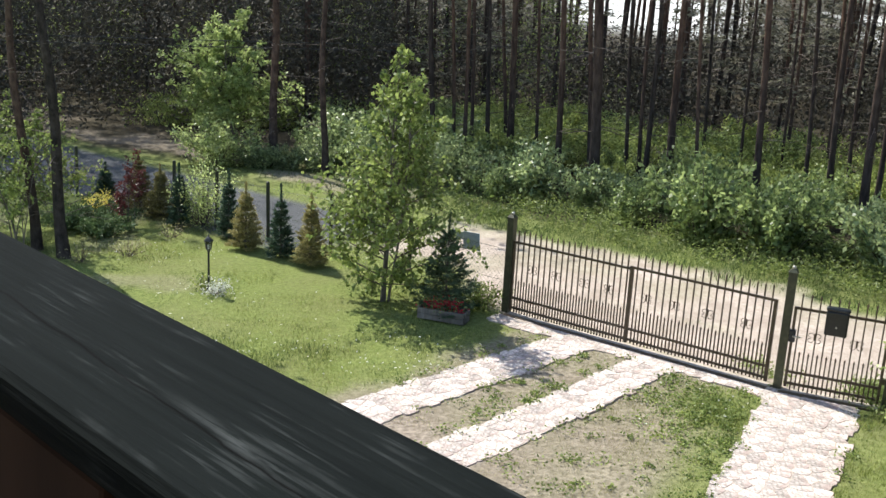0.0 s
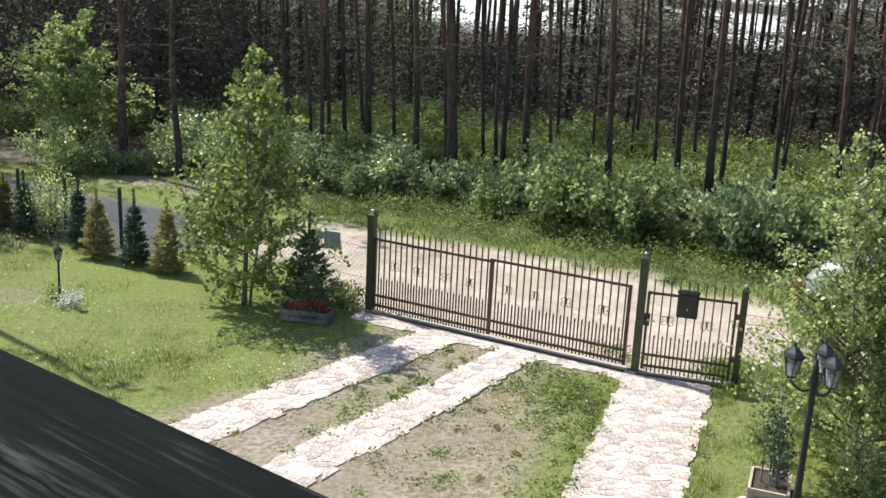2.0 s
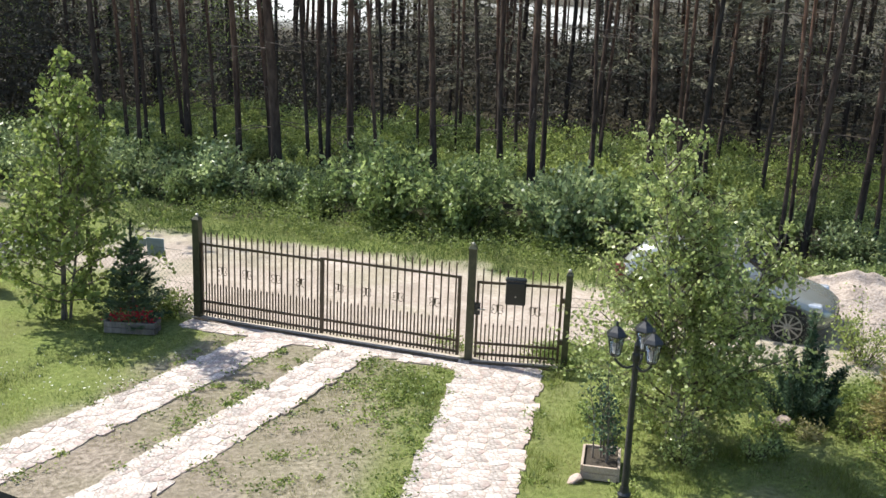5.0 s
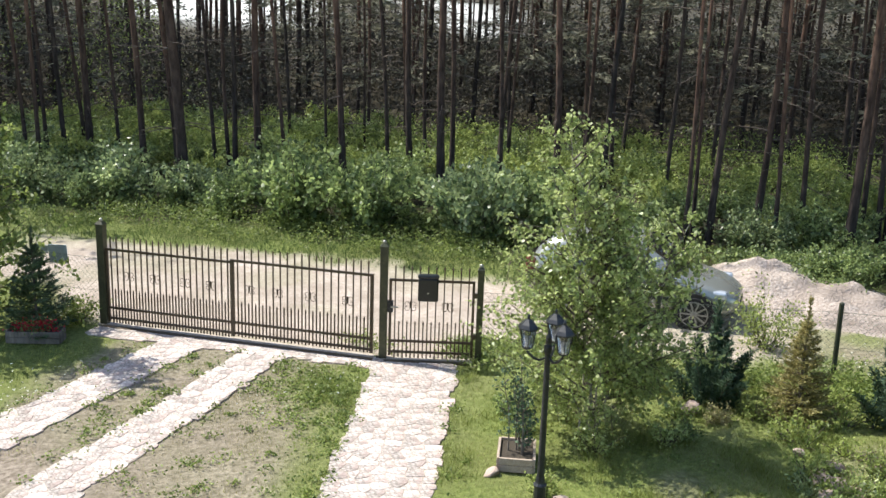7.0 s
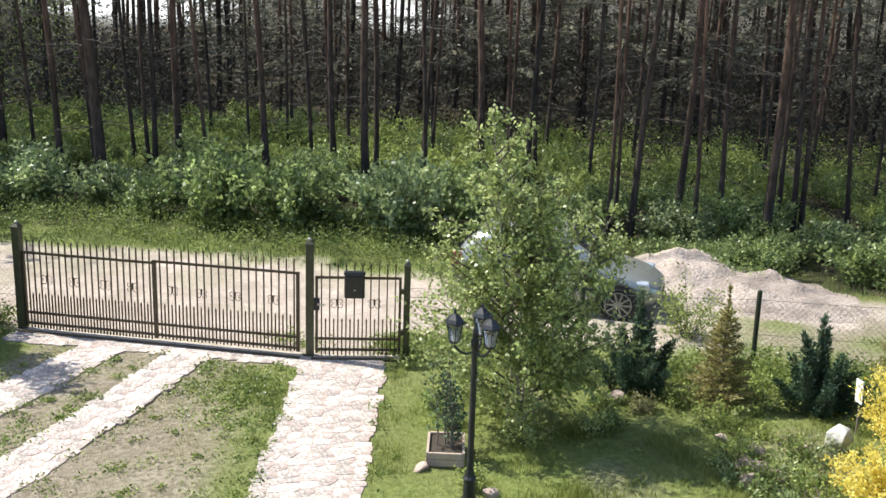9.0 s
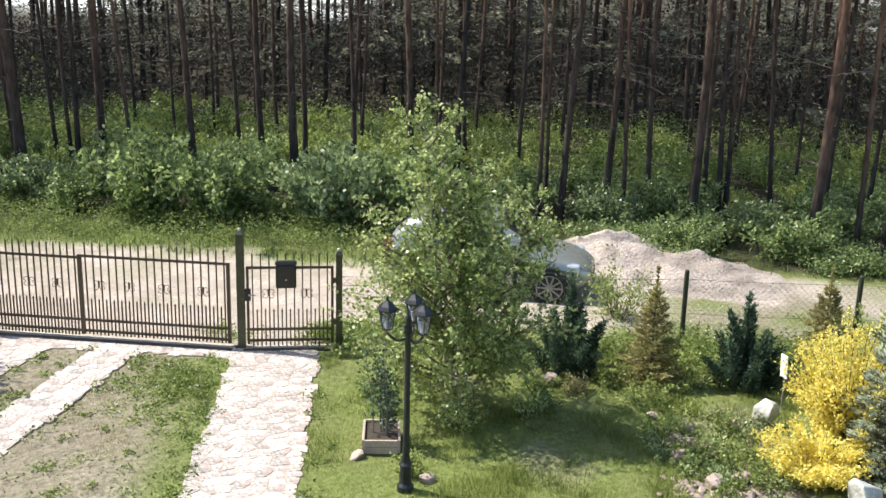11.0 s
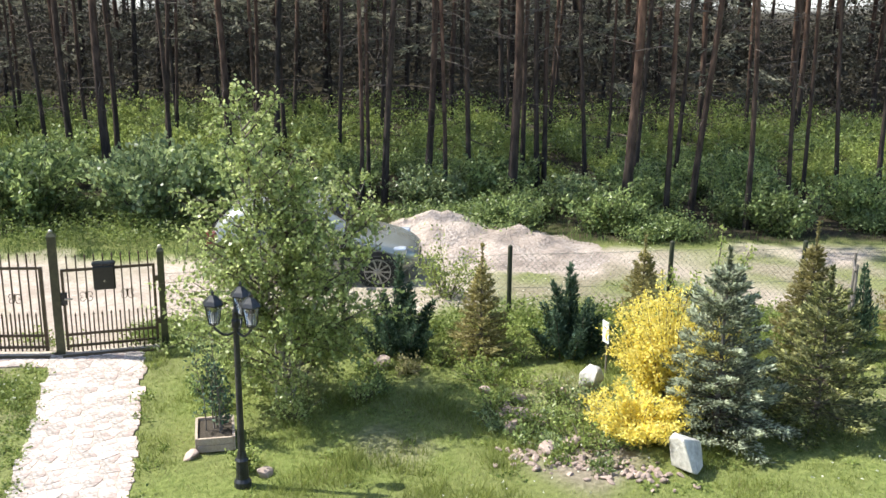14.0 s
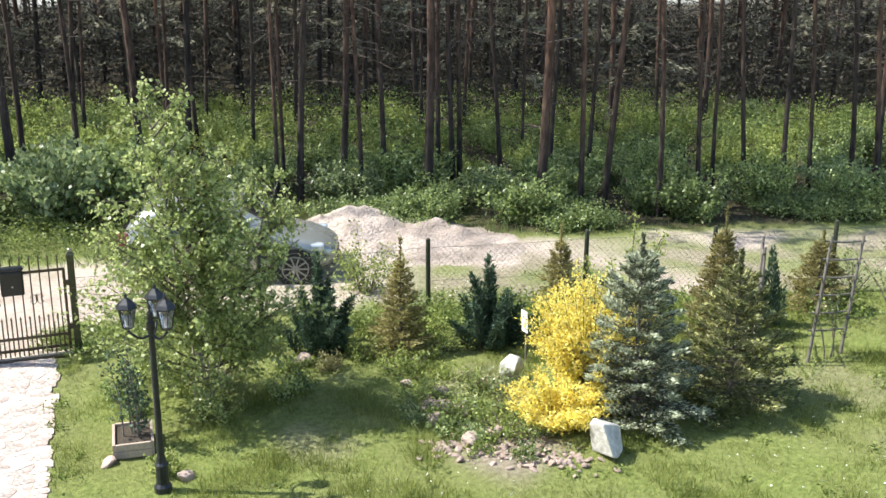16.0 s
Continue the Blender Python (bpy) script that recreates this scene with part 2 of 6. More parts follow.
MAT["rail"] = rail_mat()
MAT["panel"] = surface("brown balcony boards", (0.022, 0.010, 0.006), (0.045, 0.022, 0.013), 10, (0.016, 0.009, 0.006), 3, 0.8, 0, 0.3, 0.004, (1, 1, 0.1), 0.1)


def ground_mat():
    m, t, b = shader("lawn and soil", 0.95, 0, 0.15)
    fine, raw = fractal(t, 14, 7)
    grain, graw = fractal(t, 90, 3)
    broad, _ = fractal(t, 0.8, 4)

    def mask(name):
        a = t.nodes.new("ShaderNodeAttribute")
        a.attribute_name = name
        return a.outputs["Fac"]

    grass = mixer(t, mixer(t, (0.10, 0.135, 0.032), (0.20, 0.235, 0.07), fine), (0.17, 0.155, 0.075), math_node(t, "MULTIPLY", broad, 0.35))
    dirt = mixer(t, mixer(t, (0.155, 0.125, 0.095), (0.37, 0.31, 0.25), fine), (0.19, 0.165, 0.11), math_node(t, "MULTIPLY", broad, 0.5))
    sand = mixer(t, mixer(t, (0.33, 0.27, 0.22), (0.52, 0.435, 0.375), fine), (0.61, 0.53, 0.465), math_node(t, "MULTIPLY", grain, 0.5))
    track, _ = fractal(t, 1.7, 4)
    sand = mixer(t, sand, (0.25, 0.205, 0.16), math_node(t, "MULTIPLY", track, 0.55))
    wood = mixer(t, (0.030, 0.026, 0.017), (0.075, 0.062, 0.038), fine)
    tar = mixer(t, (0.072, 0.075, 0.080), (0.115, 0.118, 0.125), grain)
    # near-white far ground in place of the bright sky between the trunks
    field = mixer(t, (0.50, 0.50, 0.46), (0.66, 0.65, 0.60), fine)
    col = grass
    for k, c in (("forest", wood), ("dirt", dirt), ("sand", sand), ("asphalt", tar), ("field", field)):
        col = mixer(t, col, c, mask(k))
    t.links.new(col, b.inputs["Base Color"])
    bump(t, b, math_node(t, "ADD", raw, math_node(t, "MULTIPLY", graw, 0.3)), 0.8, 0.04)
    return m


MAT["ground"] = ground_mat()


# ---- mesh helpers ----
def fast_mesh(name, V, F, material, smooth=False):
    """A mesh from numpy arrays of points and of faces, all with the same number of corners."""
    V, F = np.asarray(V, float), np.asarray(F, int)
    me = bpy.data.meshes.new(name)
    k = F.shape[1]
    me.vertices.add(len(V))
    me.vertices.foreach_set("co", V.ravel())
    me.loops.add(F.size)
    me.loops.foreach_set("vertex_index", F.ravel())
    me.polygons.add(len(F))
    me.polygons.foreach_set("loop_start", np.arange(0, F.size, k))
    if smooth:
        me.polygons.foreach_set("use_smooth", np.ones(len(F), bool))
    me.materials.append(MAT[material])
    me.update(calc_edges=True)
    me.validate()
    return me


def thing(name, m, label, category, group="", kind=""):
    ob = new(name)
    ob.empty_display_size = 0.1
    ob.matrix_basis = m
    return tagged(ob, label, category, group, kind)


def part(name, data, material, parent, label=""):
    """Links a bmesh or a ready mesh as one mesh object under a thing or a part."""
    if isinstance(data, bmesh.types.BMesh):
        me = bpy.data.meshes.new(name)
        data.to_mesh(me)
        data.free()
        me.materials.append(MAT[material])
    else:
        me = data
    ob = new(name, me)
    ob.parent = parent
    return tagged(ob, label)


def single(name, data, material, label, category, m=None, group="", kind="", smooth=False):
    ob = part(name, data, material, None)
    if smooth:
        for p in ob.data.polygons:
            p.use_smooth = True
    if m:
        ob.matrix_basis = m
    return tagged(ob, label, category, group, kind)


def box(bm, x0, x1, y0, y1, z0, z1, bevel=0.0):
    r = bmesh.ops.create_cube(bm, size=1, matrix=Matrix.Translation(((x0 + x1) / 2, (y0 + y1) / 2, (z0 + z1) / 2)) @ Matrix.Diagonal((x1 - x0, y1 - y0, z1 - z0, 1)))
    if bevel:
        es = list({e for v in r["verts"] for e in v.link_edges})
        bmesh.ops.bevel(bm, geom=es, offset=bevel, segments=2, affect="EDGES", profile=0.5)


def boxed(*a, bevel=0.0):
    bm = bmesh.new()
    box(bm, *a, bevel=bevel)
    return bm


def lathe(bm, profile, n=16, c=(0, 0)):
    """A turned body: profile of (radius, height), closed at both ends."""
    rings = []
    for r, z in profile:
        rings.append([bm.verts.new((c[0] + r * math.cos(2 * math.pi * i / n), c[1] + r * math.sin(2 * math.pi * i / n), z)) for i in range(n)])
    for a, b in zip(rings, rings[1:]):
        for i in range(n):
            bm.faces.new((a[i], a[(i + 1) % n], b[(i + 1) % n], b[i]))
    bm.faces.new(rings[0][::-1])
    bm.faces.new(rings[-1])
    return bm


def tube_arrays(path, radii, n=6):
    """Points and quads of a tapered tube along a path."""
    P = np.asarray(path, float)
    T = np.gradient(P, axis=0)
    T /= np.linalg.norm(T, axis=1, keepdims=True) + 1e-9
    up = np.array([0.31, 0.17, 0.93]) if abs(T[0, 2]) < 0.9 else np.array([1.0, 0.1, 0])
    A = np.cross(T, up)
    A /= np.linalg.norm(A, axis=1, keepdims=True) + 1e-9
    B = np.cross(T, A)
    ang = np.arange(n) * 2 * math.pi / n
    V = P[:, None] + np.asarray(radii)[:, None, None] * (A[:, None] * np.cos(ang)[None, :, None] + B[:, None] * np.sin(ang)[None, :, None])
    i, j = np.meshgrid(np.arange(len(P) - 1), np.arange(n), indexing="ij")
    k = (j + 1) % n
    F = np.stack([i * n + j, i * n + k, (i + 1) * n + k, (i + 1) * n + j], -1).reshape(-1, 4)
    return V.reshape(-1, 3), F


def join_arrays(items):
    V, F, o = [], [], 0
    for v, f in items:
        V.append(v)
        F.append(f + o)
        o += len(v)
    return np.concatenate(V), np.concatenate(F)


def unit(a):
    return a / (np.linalg.norm(a, axis=-1, keepdims=True) + 1e-9)


def cards(P, D, L, W, fold=0.12, r=rng):
    """Leaves: folded rhombs from P along D, turned about D at random."""
    n = len(P)
    D = unit(D)
    S = unit(np.cross(D, r.normal(size=(n, 3))))
    N = np.cross(S, D)
    L = np.broadcast_to(L, n)[:, None] * r.uniform(0.7, 1.25, (n, 1))
    W = np.broadcast_to(W, n)[:, None] * r.uniform(0.75, 1.2, (n, 1))
    V = np.stack([P, P + D * L * 0.45 + S * W / 2 + N * W * fold, P + D * L, P + D * L * 0.45 - S * W / 2 + N * W * fold], 1).reshape(-1, 3)
    return V, np.arange(4 * n).reshape(-1, 4)


# ---- ground ----
def vnoise(x, y, s, seed=0):
    """Smooth value noise on arrays, 0 to 1."""
    g = np.random.default_rng(100 + seed).random((256, 256))
    u, v = x * s + 1000.37, y * s + 1000.71
    i, j = np.floor(u).astype(int), np.floor(v).astype(int)
    a, b = u - i, v - j
    a, b = a * a * (3 - 2 * a), b * b * (3 - 2 * b)
    q = lambda p, r: g[p % 256, r % 256]
    return (q(i, j) * (1 - a) + q(i + 1, j) * a) * (1 - b) + (q(i, j + 1) * (1 - a) + q(i + 1, j + 1) * a) * b


def step(x, lo, hi):
    k = np.clip((x - lo) / (hi - lo), 0, 1)
    return k * k * (3 - 2 * k)


def zones(x, y):
    """Kinds of ground at a place: u runs across the lane, v along it."""
    u, v = 0.6 * x + 0.8 * y, 0.8 * x - 0.6 * y
    w = (vnoise(x, y, 1.1, 1) - 0.5) * 1.0 + (vnoise(x, y, 3.7, 2) - 0.5) * 0.5
    far_edge = 17.5 + 0.5 * step(v, 2, 4)
    gate_zone = step(v, -10.5, -8.8) * (1 - step(v, -3.3, -2.3))
    near_edge = 14.35 - 1.35 * gate_zone - 0.5 * step(-v, 9.5, 12)
    lane = step(u + w * (0.8 - 0.6 * gate_zone), near_edge - 0.25, near_edge + 0.3 - 0.2 * gate_zone) * (1 - step(u + w * 0.9, far_edge - 0.6, far_edge + 0.1))
    tyre = 0.78 + 0.22 * step(vnoise(x, y, 0.9, 3), 0.25, 0.6)
    tyre = np.maximum(tyre, gate_zone * (u < 14.5))
    sand = lane * tyre * (1 - 0.9 * step(v + w * 0.8, 1.0, 2.2) * step(vnoise(x, y, 0.7, 4), 0.05, 0.35))
    spill = np.maximum(np.exp(-((v - 1.9) / 1.6) ** 2 - ((u - 17.3) / 1.1) ** 2), 0.9 * np.exp(-((v - 3.2) / 0.8) ** 2 - ((u - 16.5) / 0.55) ** 2))
    sand = np.maximum(sand, step(spill + w * 0.55, 0.32, 0.75))
    asphalt = step(-v, 12.3, 13.2) * step(u, 12.6, 12.9) * (1 - step(u, 15.7, 16.0))
    sand = sand * (1 - step(-v, 11.5, 13.0))
    forest = np.maximum(step(u + w * 2, 18.0, 20.6), np.maximum(step(-v, 19, 22) * step(u + w, 16.2, 17.2), step(v, 2, 4) * step(u + w * 0.5, 17.9, 18.6)))
    # bare soil of the drive between the stone strips and the footpath
    p, q = 0.70 * x + 0.714 * y, 0.714 * x - 0.70 * y
    drive = step(q + w * 0.2, -8.9, -8.6) * (1 - step(q + w * 0.3, -4.2, -3.6)) * (1 - step(u, 12.55, 12.9))
    path_side = (x - 2.65) * 0.9 - (y - 9.32) * 0.45
    drive *= 1 - step(path_side, -0.75, -0.2) * 0.9
    green = np.minimum(1, 1.2 * np.exp(-(((x - 3.45) / 0.45) ** 2 + ((y - 11.9) / 0.75) ** 2)))
    dirt = drive * (1 - green) * (0.84 + 0.16 * step(vnoise(x, y, 1.3, 5) + w * 0.3, 0.25, 0.6))
    bare = step(vnoise(x, y, 0.9, 6) + w * 0.35, 0.74, 0.90) * (u < 13.4) * 0.35
    dirt = np.maximum(dirt, bare)
    # worn edge of the lawn along the first wheel strip
    side = (-(x + 3.35) * 5.31 + (y - 8.75) * 5.30) / 7.5
    dirt = np.maximum(dirt, 0.8 * step(side + w * 0.3, 0.15, 0.35) * (1 - step(side + w * 0.5, 0.55, 1.0)) * (1 - step(u, 12.3, 12.8)))
    strip = np.exp(-(((x - 7.6) / 0.9) ** 2 + ((y - 6.6) / 0.8) ** 2)) * 0.75
    dirt = np.maximum(dirt, step(strip + w * 0.3, 0.3, 0.7))
    dirt = np.maximum(dirt, 0.75 * step(-v, 13, 15) * step(u, 15.9, 16.2) * (1 - step(u, 18.5, 19.5)) * step(vnoise(x, y, 1.1, 31), 0.2, 0.6))
    dirt = np.maximum(dirt * (1 - lane), lane * step(v, 0.8, 2.4) * (0.10 + 0.70 * step(vnoise(x, y, 1.5, 7) + w * 0.5, 0.3, 0.75)))
    return dict(sand=sand, asphalt=asphalt, forest=forest, dirt=dirt, lane=lane, edge=near_edge)


def build_ground():
    core = np.concatenate([np.arange(-16, 30, 0.16)])
    grow = 0.16 * 1.32 ** np.arange(1, 33)
    out = np.cumsum(grow)
    ax = np.concatenate([core[0] - out[::-1], core, core[-1] + out])
    core_y = np.arange(-2, 38, 0.16)
    ay = np.concatenate([core_y[0] - out[::-1], core_y, core_y[-1] + out])
    X, Y = np.meshgrid(ax, ay, indexing="ij")
    Z = (vnoise(X, Y, 0.8, 8) - 0.5) * 0.02 + (vnoise(X, Y, 2.7, 9) - 0.5) * 0.012
    u = 0.6 * X + 0.8 * Y
    near = (np.abs(X) < 40) & (np.abs(Y) < 60)
    z = zones(X, Y)
    Z = np.where(z["asphalt"] > 0.3, 0.0, Z) * near - 0.012
    Z += step(u, 20, 30) * (vnoise(X, Y, 0.25, 10) - 0.5) * 0.5 * near
    n, k = X.shape
    V = np.stack([X, Y, Z], -1).reshape(-1, 3)
    i, j = np.meshgrid(np.arange(n - 1), np.arange(k - 1), indexing="ij")
    a = i * k + j
    F = np.stack([a, a + k, a + k + 1, a + 1], -1).reshape(-1, 4)
    me = fast_mesh("ground", V, F, "ground", True)
    bearing = np.degrees(np.arctan2(X, Y))
    # pale patches only in the directions where sky gaps should shine through
    z["field"] = step(u, 95, 105) * (step(bearing, 5, 7) * (1 - step(bearing, 14, 16)) + step(bearing, 21.5, 22) * (1 - step(bearing, 25, 25.5)) + step(bearing, 55, 56) * (1 - step(bearing, 61, 62)))
    for name in ("sand", "asphalt", "forest", "dirt", "field"):
        at = me.attributes.new(name, "FLOAT", "POINT")
        at.data.foreach_set("value", z[name].ravel())
    tagged(new("ground", me), "sunlit lawn, bare drive, sandy lane and forest floor", "ground", "", "structure")


build_ground()


def blades(n, x0, x1, y0, y1, keep, height, width, lean=0.5, seed=3):
    """Grass: one narrow triangle a blade, kept where keep(x, y) says."""
    r = np.random.default_rng(seed)
    x, y = r.uniform(x0, x1, n), r.uniform(y0, y1, n)
    ok = r.random(n) < keep(x, y)
    x, y = x[ok], y[ok]
    n = len(x)
    a = r.uniform(0, 2 * math.pi, n)
    h = height * r.uniform(0.5, 1.4, n) * (0.35 + 1.4 * vnoise(x, y, 1.9, 20) * vnoise(x, y, 0.7, 29) ** 0.5)
    w = width * r.uniform(0.7, 1.3, n)
    b = r.uniform(0, 2 * math.pi, n)
    l = h * lean * r.uniform(0, 1.2, n)
    B = np.stack([x, y, np.full(n, -0.05)], -1)
    S = np.stack([np.cos(a), np.sin(a), 0 * a], -1) * w[:, None] / 2
    T = B + np.stack([np.cos(b) * l, np.sin(b) * l, h + 0.04], -1)
    return np.stack([B - S, B + S, T], 1).reshape(-1, 3), np.arange(3 * n).reshape(-1, 3)


def on_stone(x, y):
    c = np.zeros_like(x, bool)
    for (ax, ay), (bx, by), half in STRIPS:
        d = math.hypot(bx - ax, by - ay)
        ux, uy = (bx - ax) / d, (by - ay) / d
        s, w = (x - ax) * ux + (y - ay) * uy, -(x - ax) * uy + (y - ay) * ux
        c |= (np.abs(w) < half) & (s > 0) & (s < d)
    return c


# centre lines and half widths of the flagstone strips, the footpath and the band along the gate
STRIPS = [
    ((-3.35, 8.75), (1.95, 14.06), 0.34),
    ((-1.55, 8.35), (3.02, 13.40), 0.33),
    ((1.90, 6.60), (4.72, 12.20), 0.57),
    ((1.15, 14.90), (4.95, 12.23), 0.22),
]


def lawn_keep(x, y):
    z = zones(x, y)
    u = 0.6 * x + 0.8 * y
    k = (1 - z["dirt"]) ** 1.6 * (1 - z["sand"]) * (u < z["edge"] - 0.1) * ~on_stone(x, y)
    return k * (0.55 + 0.45 * vnoise(x, y, 0.6, 21))


def verge_keep(x, y):
    z = zones(x, y)
    u, v = 0.6 * x + 0.8 * y, 0.8 * x - 0.6 * y
    k = step(u, 16.7 + 1.0 * step(v, 0, 3), 17.5 + 0.9 * step(v, 0, 3)) * (1 - step(u, 21, 23)) * (1 - step(-v, 18, 20)) * (1 - 0.7 * step(v, 2, 4) * step(u, 18, 18.8))
    return k * (1 - z["sand"]) * (1 - z["asphalt"]) * (1 - 0.7 * z["dirt"]) * (0.2 + 0.8 * step(vnoise(x, y, 0.8, 22), 0.2, 0.6))


def lane_keep(x, y):
    z = zones(x, y)
    u = 0.6 * x + 0.8 * y
    return (u > z["edge"]) * (u < 17.6) * (1 - z["sand"]) ** 2 * (1 - z["asphalt"]) * (1 - z["dirt"]) * 0.6 * step(vnoise(x, y, 0.8, 23), 0.2, 0.7)


V, F = blades(860000, -9, 16, 2.6, 20.5, lawn_keep, 0.033, 0.011, 1.2)
tagged(new("lawn_grass", fast_mesh("lawn_grass", V, F, "grass")), "short green lawn grass with thin patches", "grass", "", "stuff")
V, F = blades(480000, -9, 16, 2.6, 20.5, lambda x, y: lawn_keep(x, y) * (0.30 + 0.70 * step(x, 2, 5)) * (0.25 + 0.75 * step(vnoise(x, y, 0.9, 24), 0.3, 0.7)), 0.037, 0.010, 1.2, 4)
tagged(new("dry_grass", fast_mesh("dry_grass", V, F, "grass_dry")), "straw-coloured dry grass in the lawn", "grass", "", "stuff")
V, F = blades(190000, 3.5, 16, 3.5, 12, lambda x, y: lawn_keep(x, y) * step(vnoise(x, y, 2.3, 25) * 0.6 + vnoise(x, y, 6.5, 26) * 0.4, 0.5, 0.68), 0.10, 0.012, 1.0, 7)
tagged(new("lawn_tufts", fast_mesh("lawn_tufts", V, F, "grass")), "longer unmown grass tufts in the garden lawn", "grass", "", "stuff")
V, F = blades(200000, -9, 4, 7, 20.5, lambda x, y: lawn_keep(x, y) * step(vnoise(x, y, 1.1, 27) * 0.6 + vnoise(x, y, 4.3, 28) * 0.4, 0.48, 0.66), 0.045, 0.013, 1.2, 8)
tagged(new("lawn_patches", fast_mesh("lawn_patches", V, F, "grass_tall")), "darker lush grass patches in the front lawn", "grass", "", "stuff")
V, F = blades(260000, -4, 6, 7, 15, lambda x, y: step(zones(x, y)["dirt"], 0.3, 0.8) * ~on_stone(x, y) * (0.15 + 0.85 * step(vnoise(x, y, 2.1, 30), 0.35, 0.7)) * 0.5, 0.022, 0.010, 1.6, 9)
tagged(new("drive_grass", fast_mesh("drive_grass", V, F, "grass_dry")), "short straw-dry grass on the bare soil of the drive", "grass", "", "stuff")
V, F = blades(430000, -12, 26, 4, 30, verge_keep, 0.12, 0.016, 1.0, 5)
tagged(new("verge_grass", fast_mesh("verge_grass", V, F, "grass_tall")), "tall green grass on the verge below the bushes", "grass", "", "stuff")
V, F = blades(90000, -9, 22, 4, 24, lane_keep, 0.09, 0.013, 0.8, 6)
tagged(new("lane_grass", fast_mesh("lane_grass", V, F, "grass")), "thin grass along the sandy lane and fence", "grass", "", "stuff")


# ---- plants ----
def curved(start, direction, length, bend, n=6, r=rng):
    """A wandering path that bends by the vector bend on its way."""
    d = np.array(direction, float)
    d /= np.linalg.norm(d)
    P = [np.array(start, float)]
    for _ in range(n - 1):
        d = d + np.array(bend) / n + r.normal(size=3) * 0.06
        d /= np.linalg.norm(d)
        P.append(P[-1] + d * length / (n - 1))
    return np.array(P)


def broadleaf(seed, h, spread, stems, limbs, twigs, leaves, leaf, bark, leaf_size, base=0.2, droop=0.0, trunk_r=0.03, shape=1.0, taper=0.85):
    """Meshes of a small broad-leaved tree: trunk, limbs and leaves. shape: where the crown is widest, low to high."""
    r = np.random.default_rng(seed)
    tr, lb, LP, LD = [], [], [], []
    for s in range(stems):
        a = r.uniform(0, 2 * math.pi)
        out = 0.0 if stems == 1 else r.uniform(0.05, 0.28) * spread / h * 2
        hh = h * (1 if s == 0 else r.uniform(0.6, 0.97))
        P = curved((r.normal() * 0.06 * (stems > 1), r.normal() * 0.06 * (stems > 1), -0.05), (math.cos(a) * out, math.sin(a) * out, 1), hh, (0, 0, 0.1), 10, r)
        rad = trunk_r * (1 if s == 0 else 0.75) * np.linspace(1, 0.12, 10)
        tr.append(tube_arrays(P, rad, 7))
        for i in range(limbs):
            f = base + (1 - base) * ((i + r.random()) / limbs) ** 0.9
            k = f * 9
            p = P[int(k)] + (P[min(int(k) + 1, 9)] - P[int(k)]) * (k % 1)
            b = r.uniform(0, 2 * math.pi)
            g = max(0.0, (f - base) / (1 - base))
            prof = (min(1.0, 0.6 + g * 2.2 * shape) * (1 - g) ** taper) * 0.92 + 0.10
            ln = spread * prof * r.uniform(0.6, 1.15)
            Q = curved(p, (math.cos(b), math.sin(b), 0.30 + 0.75 * f), ln, (0, 0, 0.35 - droop), 6, r)
            lb.append(tube_arrays(Q, np.linspace(0.011, 0.003, 6) * (h / 3.5), 4))
            for j in range(max(3, round(twigs * (0.45 + 0.6 * prof)))):
                g = r.uniform(0.25, 1.0) * 4.99
                q = Q[int(g)] + (Q[int(g) + 1] - Q[int(g)]) * (g % 1)
                tw = curved(q, r.normal(size=3) + (math.cos(b) * 0.7, math.sin(b) * 0.7, 0.4 - droop), ln * r.uniform(0.25, 0.5), (0, 0, -droop), 4, r)
                lb.append(tube_arrays(tw, (0.004, 0.0035, 0.003, 0.002), 3))
                m = max(3, round(leaves * (0.3 + 0.75 * prof)))
                kk = r.uniform(0.1, 2.99, m)
                ii = kk.astype(int)
                LP.append(tw[ii] + (tw[ii + 1] - tw[ii]) * (kk % 1)[:, None] + r.normal(size=(m, 3)) * 0.03)
                LD.append(r.normal(size=(m, 3)) + np.array([0, 0, -0.35 - droop]))
    LP, LD = np.concatenate(LP), np.concatenate(LD)
    LV, LF = cards(LP, LD, leaf_size, leaf_size * 0.72, 0.15, r)
    return fast_mesh("trunk", *join_arrays(tr), bark, True), fast_mesh("limbs", *join_arrays(lb), "twig"), fast_mesh("crown", LV, LF, leaf)


def daisies():
    r = np.random.default_rng(44)
    n = 1300
    c = np.array([(-0.7, 13.0), (-0.2, 12.6), (-2.0, 13.5), (-3.5, 15.2), (0.3, 12.8), (6.5, 6.2), (9.5, 4.2), (3.4, 12.3), (-4.8, 17.3), (10.5, 10.6), (13.5, 11.2)])
    i = r.integers(0, len(c), n)
    p = c[i] + r.normal(size=(n, 2)) * (0.75, 0.45)
    ok = ~on_stone(p[:, 0], p[:, 1]) & (r.random(n) < 0.35)
    p = p[ok]
    P = np.concatenate([np.stack([p[:, 0], p[:, 1], r.uniform(0.04, 0.10, len(p))], -1)] * 2)
    V, F = cards(P, r.normal(size=(len(P), 3)) * (1, 1, 0.3), 0.022, 0.018, 0.1, r)
    tagged(new("daisies", fast_mesh("daisies", V, F, "white_petal")), "tiny white daisies scattered in the grass", "flowers", "", "stuff")


daisies()


